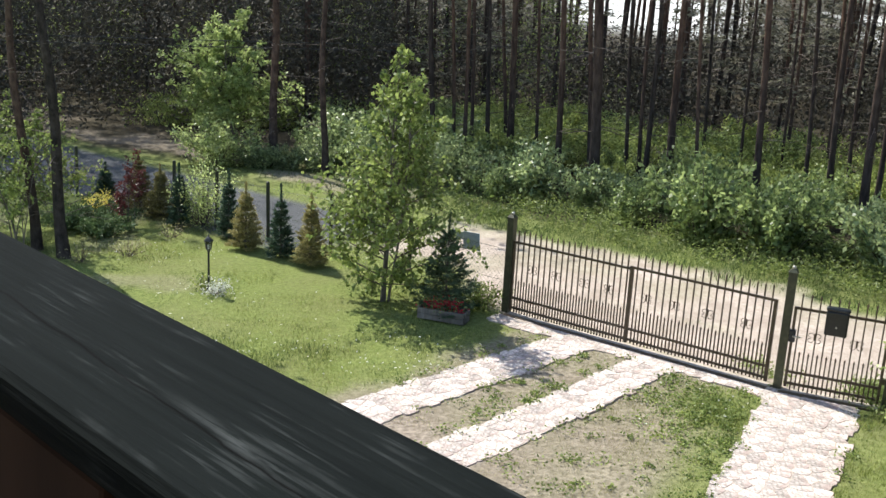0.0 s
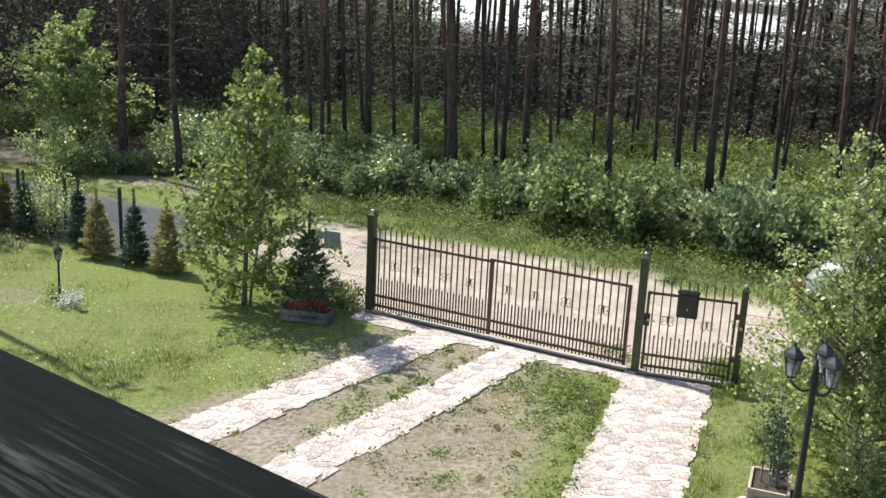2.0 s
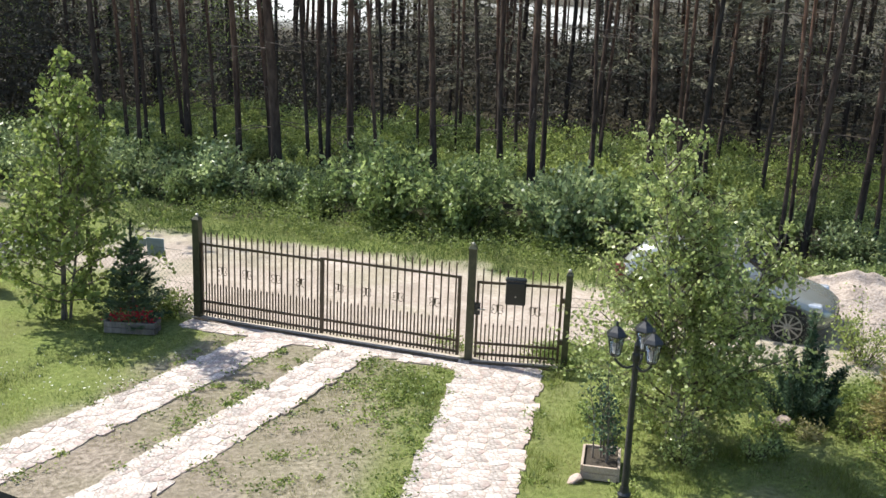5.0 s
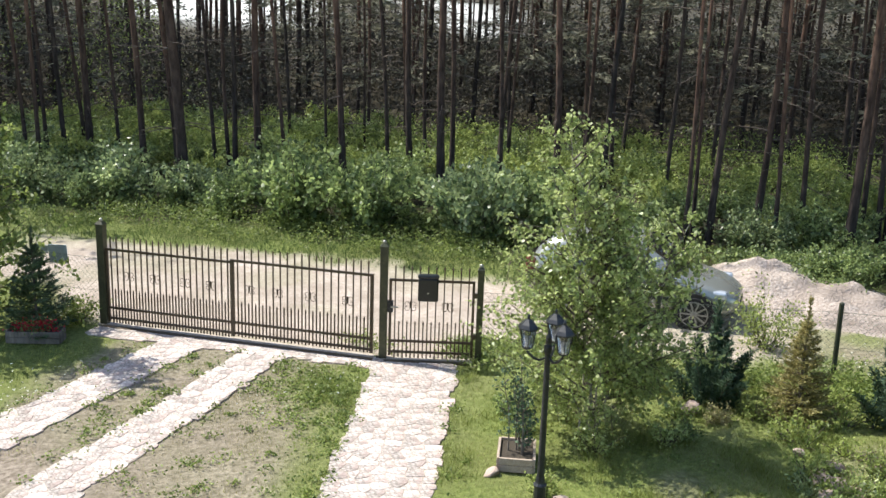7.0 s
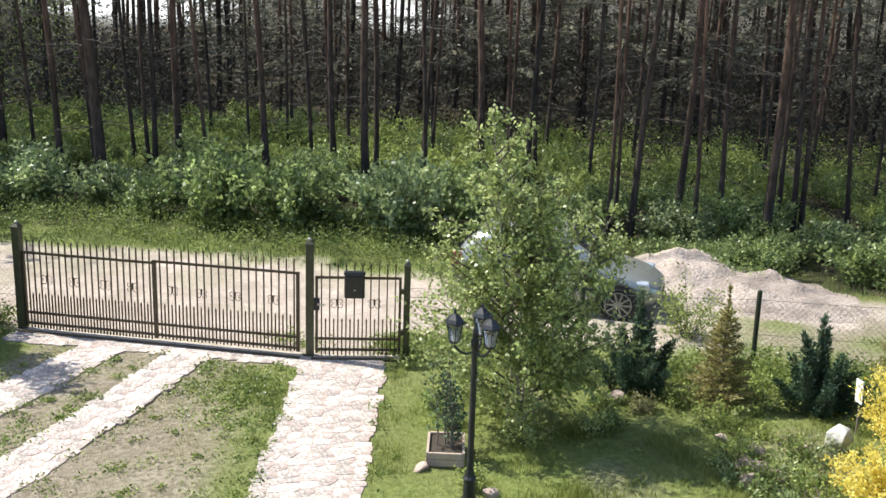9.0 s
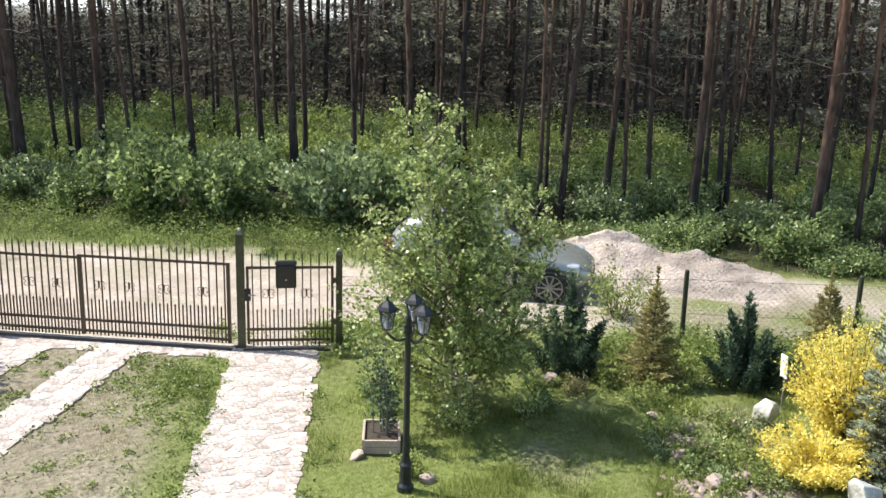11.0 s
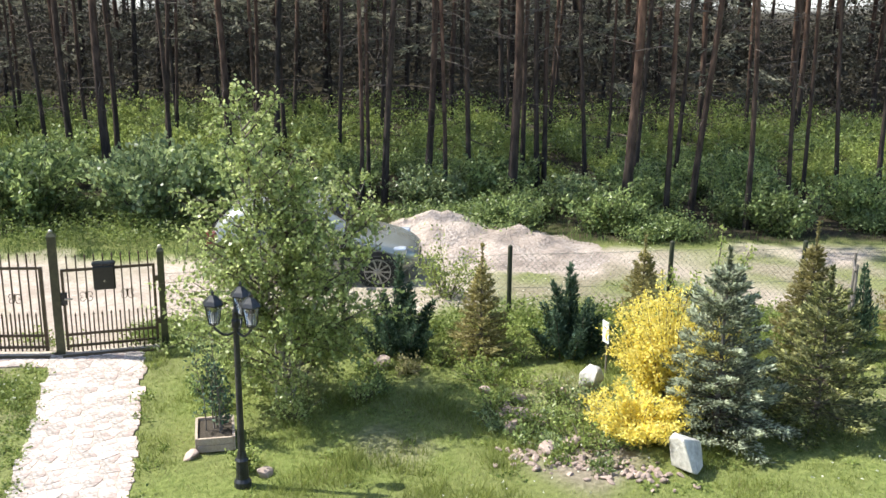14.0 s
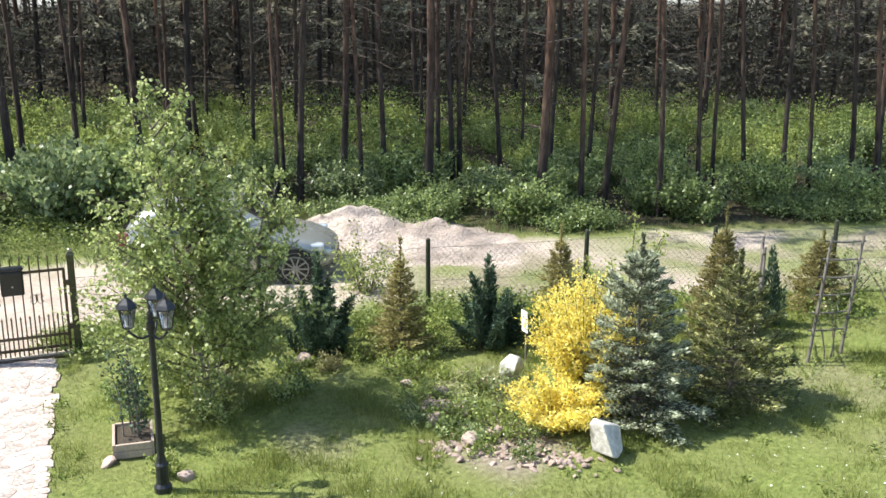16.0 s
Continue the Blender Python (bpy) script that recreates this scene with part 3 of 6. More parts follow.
def weeds():
    """Low broad-leaved weeds in rosettes along the stone strips and on the bare drive."""
    r = np.random.default_rng(47)
    c = []
    for (ax, ay), (bx, by), half in STRIPS[:3]:
        d = math.hypot(bx - ax, by - ay)
        for _ in range(34):
            s, w = r.uniform(0.35, 1.0), (half + abs(r.normal()) * 0.10) * r.choice([-1, 1])
            c.append((ax + (bx - ax) * s - (by - ay) / d * w, ay + (by - ay) * s + (bx - ax) / d * w))
    for _ in range(130):
        c.append((3.35 + r.normal() * 0.38, 11.7 + r.normal() * 0.75))
    for _ in range(60):
        c.append((r.uniform(0.5, 3.2), r.uniform(9.5, 12.5)))
    for _ in range(160):
        c.append((r.uniform(4.8, 12.5), r.uniform(3.5, 11)))
    c = np.array(c)
    c = c[~on_stone(c[:, 0], c[:, 1])]
    size = r.uniform(0.03, 0.10, len(c))
    i = r.integers(0, len(c), 11000)
    p = c[i] + r.normal(size=(len(i), 2)) * size[i][:, None]
    P = np.stack([p[:, 0], p[:, 1], np.abs(r.normal(size=len(i))) * 0.35 * size[i]], -1)
    V, F = cards(P, r.normal(size=(len(i), 3)) * (1, 1, 0.3) + (0, 0, 0.35), 0.042, 0.026, 0.15, r)
    tagged(new("weeds", fast_mesh("weeds", V, F, "leaf_tree")), "low green weeds along the paving and on bare soil", "weeds", "", "stuff")


weeds()


def low_growth(name, label, k, n, u0, u1, v0, v1, h, size, material, seed):
    """Ankle-high weeds in uneven clumps over a stretch along the lane."""
    r = np.random.default_rng(seed)
    u, v = r.uniform(u0, u1, k), r.uniform(v0, v1, k)
    c = np.stack([0.6 * u + 0.8 * v, 0.8 * u - 0.6 * v], -1)
    keep = vnoise(c[:, 0], c[:, 1], 0.7, seed) > 0.38
    c = c[keep]
    tall = h * r.uniform(0.3, 1.0, len(c))
    i = r.integers(0, len(c), n)
    p = c[i] + r.normal(size=(n, 2)) * (0.12 + 0.35 * tall[i])[:, None]
    P = np.stack([p[:, 0], p[:, 1], r.random(n) ** 0.6 * tall[i]], -1)
    V, F = cards(P, r.normal(size=(n, 3)) * (1, 1, 0.4) + (0, 0, 0.4), size, size * 0.55, 0.15, r)
    tagged(new(name, fast_mesh(name, V, F, material)), label, "weeds", "", "stuff")


low_growth("verge_weeds", "leafy green weeds on the verge before the bushes", 300, 20000, 17.8, 20.2, -15.5, 0.5, 0.42, 0.055, "leaf_tree", 61)
low_growth("gate_weeds", "low grass and weeds behind the wicket gate", 60, 5000, 13.2, 13.9, -4.6, -2.2, 0.14, 0.045, "leaf_tree", 64)
low_growth("shade_weeds", "dark low growth under the bushes by the lane", 420, 40000, 18.2, 20.0, 1.0, 14.0, 0.45, 0.07, "leaf_bush", 62)
low_growth("fence_weeds", "tall fresh weeds along the garden fence", 170, 15000, 12.9, 14.1, -1.5, 8.0, 0.32, 0.055, "leaf_tree", 63)


def plant(name, meshes, m, label, category, group="", names=("trunk", "branchwork", "crown", "young_growth")):
    t = thing(name, m, label, category, group)
    for n, me in zip(names, meshes):
        o = part(n, me, None, t)
        if n in ("branchwork", "stemwork"):
            o["kind"] = "stuff"
    return t


def spruce(seed, h, radius, tiers, per, material, needle=0.075, leader=0.12, sparse=1.0, shoot="", taper=0.85):
    """A young spruce: trunk, whorls of boughs, needled twigs as narrow sprays."""
    r = np.random.default_rng(seed)
    T = tube_arrays(np.stack([np.zeros(8), np.zeros(8), np.linspace(-0.05, h, 8)], -1), np.linspace(0.035 * h / 2, 0.004, 8), 7)
    bo, LP, LD, LL, SP, SD = [], [], [], [], [], []
    for i in range(tiers):
        f = (i + r.uniform(-0.2, 0.2)) / tiers
        z = h * (0.05 + (1 - leader - 0.05) * max(0, f))
        ln0 = radius * (1 - f) ** taper + 0.05
        k = max(4, int(per * (1 - 0.45 * f)))
        for j in range(k):
            a = 2 * math.pi * (j + r.uniform(-0.35, 0.35)) / k + i
            ln = ln0 * r.uniform(0.75, 1.12)
            Q = curved((0, 0, z), (math.cos(a), math.sin(a), 0.15 + 0.5 * f - 0.25 * (1 - f)), ln, (0, 0, 0.30), 6, r)
            bo.append(tube_arrays(Q, np.linspace(0.009, 0.002, 6) * h / 2.2, 4))
            m = int(sparse * (16 + 150 * ln))
            g = (r.random(m) ** 0.75) * 4.99
            ii = g.astype(int)
            p = Q[ii] + (Q[ii + 1] - Q[ii]) * (g % 1)[:, None]
            d = unit(Q[ii + 1] - Q[ii])
            side = unit(np.cross(d, np.array([0, 0, 1.0]))) * r.choice([-1, 1], (m, 1))
            t = r.random((m, 1)) * ln * 0.34 * (1.05 - g[:, None] / 6)
            LP.append(p + side * t * 0.9 + d * t * 0.7 + r.normal(size=(m, 3)) * 0.012)
            LD.append(d * 0.8 + side * 0.8 + r.normal(size=(m, 3)) * 0.35 + (0, 0, 0.1))
            LL.append(np.full(m, needle))
            k2 = int((10 + 34 * ln) * (2.2 if shoot == "shoot_pale" else 1.0))
            tip = r.random((k2, 1)) ** 0.6
            off = r.choice([-1, 1], (k2, 1)) * r.random((k2, 1)) * ln * 0.30 * (1.1 - tip)
            d0 = unit(Q[5] - Q[3])
            s0 = unit(np.cross(d0, np.array([0, 0, 1.0])))
            SP.append(Q[2] + (Q[5] - Q[2]) * tip + s0 * off + (0, 0, 0.015) + r.normal(size=(k2, 3)) * 0.012)
            SD.append(d0 + np.sign(off) * s0 * 0.6 + (0, 0, 0.15) + r.normal(size=(k2, 3)) * 0.25)
    m = 170
    z = r.uniform(h * (1 - leader * 1.3), h, m)
    LP.append(np.stack([0 * z, 0 * z, z], -1))
    LD.append(r.normal(size=(m, 3)) * 0.5 + (0, 0, 0.9))
    LL.append(np.full(m, needle * 0.8))
    V, F = cards(np.concatenate(LP), np.concatenate(LD), np.concatenate(LL), needle * 0.30, 0.2, r)
    return fast_mesh("trunk", *T, "bark_grey", True), fast_mesh("boughs", *join_arrays(bo), "twig"), fast_mesh("needles", V, F, material), *((fast_mesh("shoots", *cards(np.concatenate(SP), np.concatenate(SD), needle * 0.8, needle * 0.34, 0.2, r), shoot),) if shoot else ())


def plume(seed, spires, material, density=900, size=0.07, loose=0.25):
    """An upright conifer of several pointed plumes: (x, y, height, radius, lean x, lean y) each."""
    r = np.random.default_rng(seed)
    st, LP, LD = [], [], []
    for x, y, h, rad, lx, ly in spires:
        P = np.array([[x + lx * q * q, y + ly * q * q, -0.05 + h * q] for q in np.linspace(0, 0.96, 7)])
        st.append(tube_arrays(P, np.linspace(0.018, 0.003, 7), 5))
        m = int(density * h * (0.4 + rad * 2.2))
        q = r.beta(1.1, 1.5, m)
        lump = 0.75 + 0.5 * np.sin(q * 21 + r.integers(0, 3, m) * 2.1)
        rr = 1.15 * rad * (1.01 - q) ** 0.65 * np.minimum(1, 0.45 + q * 3.5) * r.random(m) ** 0.4 * (0.65 + 0.45 * lump)
        a = r.uniform(0, 2 * math.pi, m)
        k = 0.9 + 0.1 * np.sin(a * 3 + x * 9)
        LP.append(np.stack([x + lx * q * q + rr * k * np.cos(a), y + ly * q * q + rr * k * np.sin(a), h * q * 0.97], -1))
        LD.append(np.stack([np.cos(a) * 0.5, np.sin(a) * 0.5, 0 * a + 1.1], -1) + r.normal(size=(m, 3)) * loose)
    V, F = cards(np.concatenate(LP), np.concatenate(LD), size, size * 0.28, 0.2, r)
    return fast_mesh("stems", *join_arrays(st), "twig"), fast_mesh("foliage", V, F, material)


def shrub(seed, h, radius, stems, per, leaf, size, up=0.5, bark="twig", clump=0.16):
    """A bush: arching stems from one foot with leaves in clumps along their outer halves."""
    r = np.random.default_rng(seed)
    st, LP, LD = [], [], []
    for s in range(stems):
        a, o = r.uniform(0, 2 * math.pi), r.random() ** 0.6
        hh = h * r.uniform(0.55, 1.05) * (1 - 0.35 * o)
        Q = curved((math.cos(a) * 0.15 * radius * o, math.sin(a) * 0.15 * radius * o, -0.05), (math.cos(a) * o * radius / h * 1.25, math.sin(a) * o * radius / h * 1.25, 1), math.hypot(hh, radius * o), (math.cos(a) * 0.4 * o, math.sin(a) * 0.4 * o, -0.35 * o), 7, r)
        st.append(tube_arrays(Q, np.linspace(0.012, 0.003, 7) * max(0.6, h / 1.6), 4))
        g = r.beta(1.7, 1.1, per) * 5.99
        ii = g.astype(int)
        p = Q[ii] + (Q[ii + 1] - Q[ii]) * (g % 1)[:, None]
        LP.append(p + r.normal(size=(per, 3)) * clump * (0.5 + 0.5 * h / 1.6) * (1.15 - g[:, None] / 9))
        LD.append(r.normal(size=(per, 3)) + (math.cos(a) * 0.4, math.sin(a) * 0.4, up))
    LP = np.concatenate(LP)
    LP[:, 2] = np.abs(LP[:, 2])
    V, F = cards(LP, np.concatenate(LD), size, size * 0.62, 0.15, r)
    return fast_mesh("stems", *join_arrays(st), bark), fast_mesh("foliage", V, F, leaf)


TWO = ("stemwork", "foliage")


def tufted(seed, h, spread, n, rad, tall=0.45):
    """Plumes that stand together: the middle ones tallest, the outer ones leaning out."""
    r = random.Random(seed)
    out = [(0, 0, h, rad, r.uniform(-0.05, 0.05), r.uniform(-0.05, 0.05))]
    for i in range(n):
        a, d = 2.4 * i + r.uniform(-0.4, 0.4), math.sqrt((i + 0.6) / n)
        out.append((math.cos(a) * d * spread * 0.55, math.sin(a) * d * spread * 0.55, h * (1 - (1 - tall) * d) * r.uniform(0.8, 1.1), rad * r.uniform(0.8, 1.2), math.cos(a) * d * spread * 0.5, math.sin(a) * d * spread * 0.5))
    return out


# ---- forest ----
def pine(seed, h, r0, lean, crown_n, crown_from, dead, reach=1.0):
    """A tall pine: bare tapered trunk, dead side twigs, high crown of needle clumps."""
    r = np.random.default_rng(seed)
    z = np.linspace(-0.1, h, 12)
    P = np.stack([lean[0] * z + 0.05 * np.sin(z * 0.7 + seed), lean[1] * z + 0.05 * np.cos(z * 0.6 + seed), z], -1)
    T = tube_arrays(P, r0 * (np.linspace(1.0, 0.3, 12) + np.r_[0.25, np.zeros(11)]), 9)
    D = []
    for _ in range(dead):
        k = r.uniform(1.3, 8.5)
        a = r.uniform(0, 2 * math.pi)
        Q = curved((lean[0] * k, lean[1] * k, k), (math.cos(a), math.sin(a), r.uniform(-0.1, 0.35)), r.uniform(0.4, 1.5), (0, 0, -0.3), 5, r)
        D.append(tube_arrays(Q, np.linspace(0.014, 0.004, 5), 4))
        for q in Q[2:]:
            D.append(tube_arrays(curved(q, r.normal(size=3) + (math.cos(a), math.sin(a), -0.2), r.uniform(0.15, 0.45), (0, 0, -0.2), 3, r), (0.006, 0.004, 0.003), 3))
    c = []
    for _ in range(max(3, crown_n // 22)):
        k = r.uniform(crown_from, h)
        a = r.uniform(0, 2 * math.pi)
        ln = reach * r.uniform(0.5, 1.0) * (2.4 - 1.3 * (k - crown_from) / (h - crown_from))
        c.append((lean[0] * k + math.cos(a) * ln, lean[1] * k + math.sin(a) * ln, k + r.uniform(0, 0.5)))
        D.append(tube_arrays(curved((lean[0] * k, lean[1] * k, k - 0.3), (math.cos(a), math.sin(a), 0.3), ln, (0, 0, 0.2), 4, r), (0.04, 0.03, 0.02, 0.01), 4))
    C = np.array(c)[r.integers(0, len(c), crown_n)] + r.normal(size=(crown_n, 3)) * (0.42, 0.42, 0.25)
    V, F = cards(C, r.normal(size=(crown_n, 3)) + (0, 0, 0.4), 0.42, 0.16, 0.2, r)
    return fast_mesh("trunk", *T, "bark_pine", True), fast_mesh("branches", *join_arrays(D), "twig"), fast_mesh("crown", V, F, "needle_pine")


PINE_NAMES = ("trunk", "branchwork", "crown")
pines_thick = [plant("pine_tree", pine(50 + i, 17 + i, 0.12, (0, 0), 30, 12.5, 12), pose(0, 0, 0), "tall pine with a thick bare dark trunk", "tree", "edge pines", PINE_NAMES) for i in range(2)]
pines_mid = [plant("pine_tree", pine(60 + i, 16 + i, 0.085, (0, 0), 26, 12.0, 14), pose(0, 0, 0), "tall pine with a bare red-brown trunk and dead twigs", "tree", "edge pines", PINE_NAMES) for i in range(3)]
pines_thin = [plant("pine_tree", pine(70 + i, 15 + i, 0.06, (0, 0), 22, 11.5, 14), pose(0, 0, 0), "slender pine with a thin bare trunk", "tree", "edge pines", PINE_NAMES) for i in range(3)]
# crowns above the view, made wide and dense to shade the bushes
pines_shady = [plant("pine_tree", pine(66 + i, 16.5 + i, (0.095, 0.062)[i], (0, 0), 700, 9.5, 14, reach=1.8), pose(0, 0, 0), "tall pine with a bare red-brown trunk and an unseen crown widened for shade", "tree", "edge pines", PINE_NAMES) for i in range(2)]
# the last two get dense unseen crowns that shade the deep wood
pines_deep = [plant("pine_tree", pine(76 + i, 15 + i, (0.055, 0.085, 0.065, 0.10)[i], ((i - 1.5) * 0.014, 0.004), (60, 60, 420, 420)[i], 9.0, 26, (1.0, 1.0, 1.7, 1.7)[i]), pose(0, 0, 0), "close-grown forest pine with a bare trunk and dead twigs", "tree", "forest pines", PINE_NAMES) for i in range(4)]

# pines at the forest edge, from the road to the far end of the lane: x, y, radius in cm, sideways lean
EDGE_ROAD = [(-4.2, 26.0, 13.0, -0.02), (-6.28, 17.0, 11.5, -0.05), (-6.9, 17.3, 10.0, -0.06), (-7.9, 17.6, 9.0, -0.03), (-2.89, 25.17, 9.7, -0.015), (-0.3, 27.0, 8.8, -0.05), (0.25, 27.19, 5.9, -0.064), (0.57, 26.37, 6.5, -0.047),
             (0.76, 27.67, 6.0, -0.052), (1.19, 27.53, 7.5, -0.065), (1.66, 28.73, 6.3, -0.068), (1.8, 27.75, 10.6, -0.049), (2.46, 27.98, 5.4, -0.046), (2.76, 24.79, 8.9, -0.056), (3.7, 26.53, 7.3, -0.07), (3.4, 23.5, 14.3, -0.043),
             (4.62, 26.34, 5.8, -0.038), (4.96, 26.16, 5.8, -0.022), (4.94, 25.1, 7.7, -0.016), (5.58, 25.44, 10.7, -0.014), (5.76, 23.63, 5.3, -0.06), (7.13, 28.72, 5.6, -0.027), (7.95, 27.66, 4.7, -0.033)]
EDGE_GATE = [(7.16, 23.45, 9.4, -0.07), (9.21, 28.22, 4.8, -0.024), (8.77, 25.08, 6.5, -0.06), (9.14, 24.39, 9.2, -0.021), (10.11, 25.71, 6.0, -0.038), (9.01, 21.93, 11.0, -0.014), (9.31, 22.06, 7.2, -0.022), (10.47, 21.93, 6.0, -0.024),
             (10.65, 22.23, 6.7, 0.044), (12.21, 25.1, 5.3, 0.056), (12.72, 26.09, 6.3, -0.024), (11.24, 20.59, 9.6, -0.035), (13.45, 23.18, 5.8, 0.036), (14.0, 24.03, 6.1, -0.04), (13.46, 22.1, 8.5, 0.03), (13.82, 22.38, 6.5, -0.051),
             (15.66, 24.81, 6.4, 0.028), (14.23, 20.59, 6.1, 0.01), (12.2, 16.94, 5.1, 0.003), (12.49, 17.1, 4.6, 0.008), (12.64, 16.64, 8.0, 0.048), (13.84, 16.79, 8.3, 0.03), (13.6, 16.0, 5.2, -0.021)]
EDGE_LANE = [(14.54, 16.33, 6.6, -0.004), (19.24, 20.08, 5.3, -0.018), (14.51, 14.91, 10.8, 0.002), (17.0, 17.2, 6.6, 0.023), (16.09, 15.85, 6.8, -0.017), (16.23, 15.75, 6.2, 0.005), (16.96, 15.27, 5.6, -0.053), (18.9, 16.22, 4.1, -0.004),
             (15.57, 12.81, 11.1, 0.011), (17.95, 14.53, 5.7, 0.013), (16.08, 12.32, 6.1, 0.005), (18.68, 14.04, 5.7, 0.015), (16.72, 12.09, 7.4, 0.051), (16.97, 11.1, 6.1, -0.033), (18.1, 10.93, 5.2, -0.025), (19.39, 11.35, 4.9, -0.036),
             (19.72, 10.87, 5.5, -0.065), (19.91, 10.01, 6.1, -0.042), (20.85, 9.97, 5.1, -0.063), (21.49, 9.36, 6.4, -0.07), (21.28, 8.71, 6.3, -0.07), (23.5, 9.6, 8.0, 0.0), (25.6, 9.4, 6.0, 0.0)]
EDGE = EDGE_ROAD + EDGE_GATE + EDGE_LANE
fr = random.Random(11)
for i, (x, y, cm, lean) in enumerate(EDGE):
    v = 0.8 * x - 0.6 * y
    if cm < 10 and ((v > -4 and i % 3 == 0) or (-9.5 < v < -1 and i % 2 == 0)):
        src, r0 = (pines_shady[0], 9.5) if cm > 7.5 else (pines_shady[1], 6.2)
    else:
        src, r0 = (pines_thick[i % 2], 12.0) if cm > 9.9 else (pines_mid[i % 3], 8.5) if cm > 7.0 else (pines_thin[i % 3], 6.0)
    away = Vector((x, y, 0)).normalized()
    o = copy_thing(src, Matrix.Translation((x - away.y * 0.9 * lean, y + away.x * 0.9 * lean, -0.05)) @ Matrix.Rotation(math.atan(lean), 4, away) @ pose(0, 0, 0, 0, 0, fr.uniform(0, 360)))
    # left pines cut short above the view, keeping their shadows off lawn and lane
    o.scale = (0.88 * cm / r0, 0.88 * cm / r0, 0.45 if y < 19 and x < 0 else 0.55 if x < -2 else 1)


def wood_edge(b):
    """How far off the wood begins in the direction b, radians to the right of straight ahead."""
    return min(29.0, 21.0 / max(0.3, 0.6 * math.sin(b) + 0.8 * math.cos(b)))


far_spots = []
while len(far_spots) < 430:
    b = radians(fr.uniform(-36, 84))
    e = wood_edge(b) + (7 if b > -0.1 else 3)
    d = e + (88 - e) * fr.random() ** 1.15
    x, y = d * math.sin(b), d * math.cos(b)
    # no crown between the sun and the young maple
    sx, sy = x + 5.5, y - 27.6
    if abs(sx * 0.78 + sy * 0.62) < 2.6 and 0 < -sx * 0.62 + sy * 0.78 < 16:
        continue
    if all((x - a) ** 2 + (y - c) ** 2 > 1.5 for a, c in far_spots) and all((x - a) ** 2 + (y - c) ** 2 > 1.2 for a, c, _, _ in EDGE):
        far_spots.append((x, y))
far_spots.sort(key=lambda p: p[0] ** 2 + p[1] ** 2)
for x, y in far_spots[:240]:
    copy_thing(pines_deep[fr.randrange(2) + (2 if x * x + y * y > 1300 or 0.8 * x - 0.6 * y < -20 else 0)], pose(x, y, -0.1, 0, 0, fr.uniform(0, 360)))


def far_trunks(spots):
    items = []
    for x, y in spots:
        z = np.linspace(-0.1, 15, 6)
        lx, ly = fr.gauss(0, 0.015), fr.gauss(0, 0.015)
        items.append(tube_arrays(np.stack([x + lx * z, y + ly * z, z], -1), fr.uniform(0.06, 0.14) * np.linspace(1, 0.4, 6), 7))
    tagged(new("far_pine_trunks", fast_mesh("far_pine_trunks", *join_arrays(items), "bark_pine", True)), "crowded thin pine trunks far back in the wood", "woods", "", "stuff")


far_trunks(far_spots[240:])


def light_gap(b):
    """True in the directions b (radians) where the wood is thin and pale ground stands in for bright sky."""
    deg = np.degrees(b)
    return (np.abs(deg - 10.0) < 3.0) | (np.abs(deg - 23.5) < 1.2) | (np.abs(deg - 58.5) < 2.0)


def thicket(name, label, category, n, k, near, far, z0, z1, spread, size, material, seed, b0=-36, b1=84, power=1.0, slim=0.42):
    """Growth deep in the wood, in loose clumps, too dense to tell apart."""
    r = np.random.default_rng(seed)
    b = np.radians(r.uniform(b0, b1, k))
    e = np.array([wood_edge(v) for v in b]) + near
    d = e + (far - e) * r.random(k) ** power
    z = r.uniform(z0, z1, k)
    z = np.where(light_gap(b) & (z < 6), np.minimum(z, 1.0), z)
    i = r.integers(0, k, n)
    P = np.stack([d[i] * np.sin(b[i]), d[i] * np.cos(b[i]), z[i]], -1) + r.normal(size=(n, 3)) * spread
    P[:, 2] = np.abs(P[:, 2])
    V, F = cards(P, r.normal(size=(n, 3)) + (0, 0, -0.2), size, size * slim, 0.2, r)
    tagged(new(name, fast_mesh(name, V, F, material)), label, category, "", "stuff")


def sprays(name, label, n, k, near, far, z0, z1, size, material, seed, power=0.8):
    """Drooping needled boughs deep in the wood, too dense to tell apart: flat fans of twigs."""
    r = np.random.default_rng(seed)
    b = np.radians(r.uniform(-36, 84, k))
    e = np.array([wood_edge(v) for v in b]) + near
    d = e + (far - e) * r.random(k) ** power
    C = np.stack([d * np.sin(b), d * np.cos(b), r.uniform(z0, z1, k)], -1)
    a = r.uniform(0, 2 * math.pi, k)
    D = np.stack([np.cos(a), np.sin(a), r.uniform(-0.35, 0.1, k)], -1)
    S = np.stack([-np.sin(a), np.cos(a), 0 * a], -1)
    ln = r.uniform(0.7, 1.9, k)
    C[light_gap(b), 2] = 0.4
    i = r.integers(0, k, n)
    s, w = r.random(n) ** 0.7, r.normal(size=n) * 0.16
    P = C[i] + D[i] * (s * ln[i])[:, None] + S[i] * (w * ln[i] * s)[:, None] + np.stack([0 * s, 0 * s, -0.12 * s * s + r.normal(size=n) * 0.05], -1)
    V, F = cards(P, D[i] + S[i] * np.sign(w)[:, None] * 0.6 + r.normal(size=(n, 3)) * 0.35 + (0, 0, -0.2), size, size * 0.32, 0.25, r)
    tagged(new(name, fast_mesh(name, V, F, material)), label, "woods", "", "stuff")


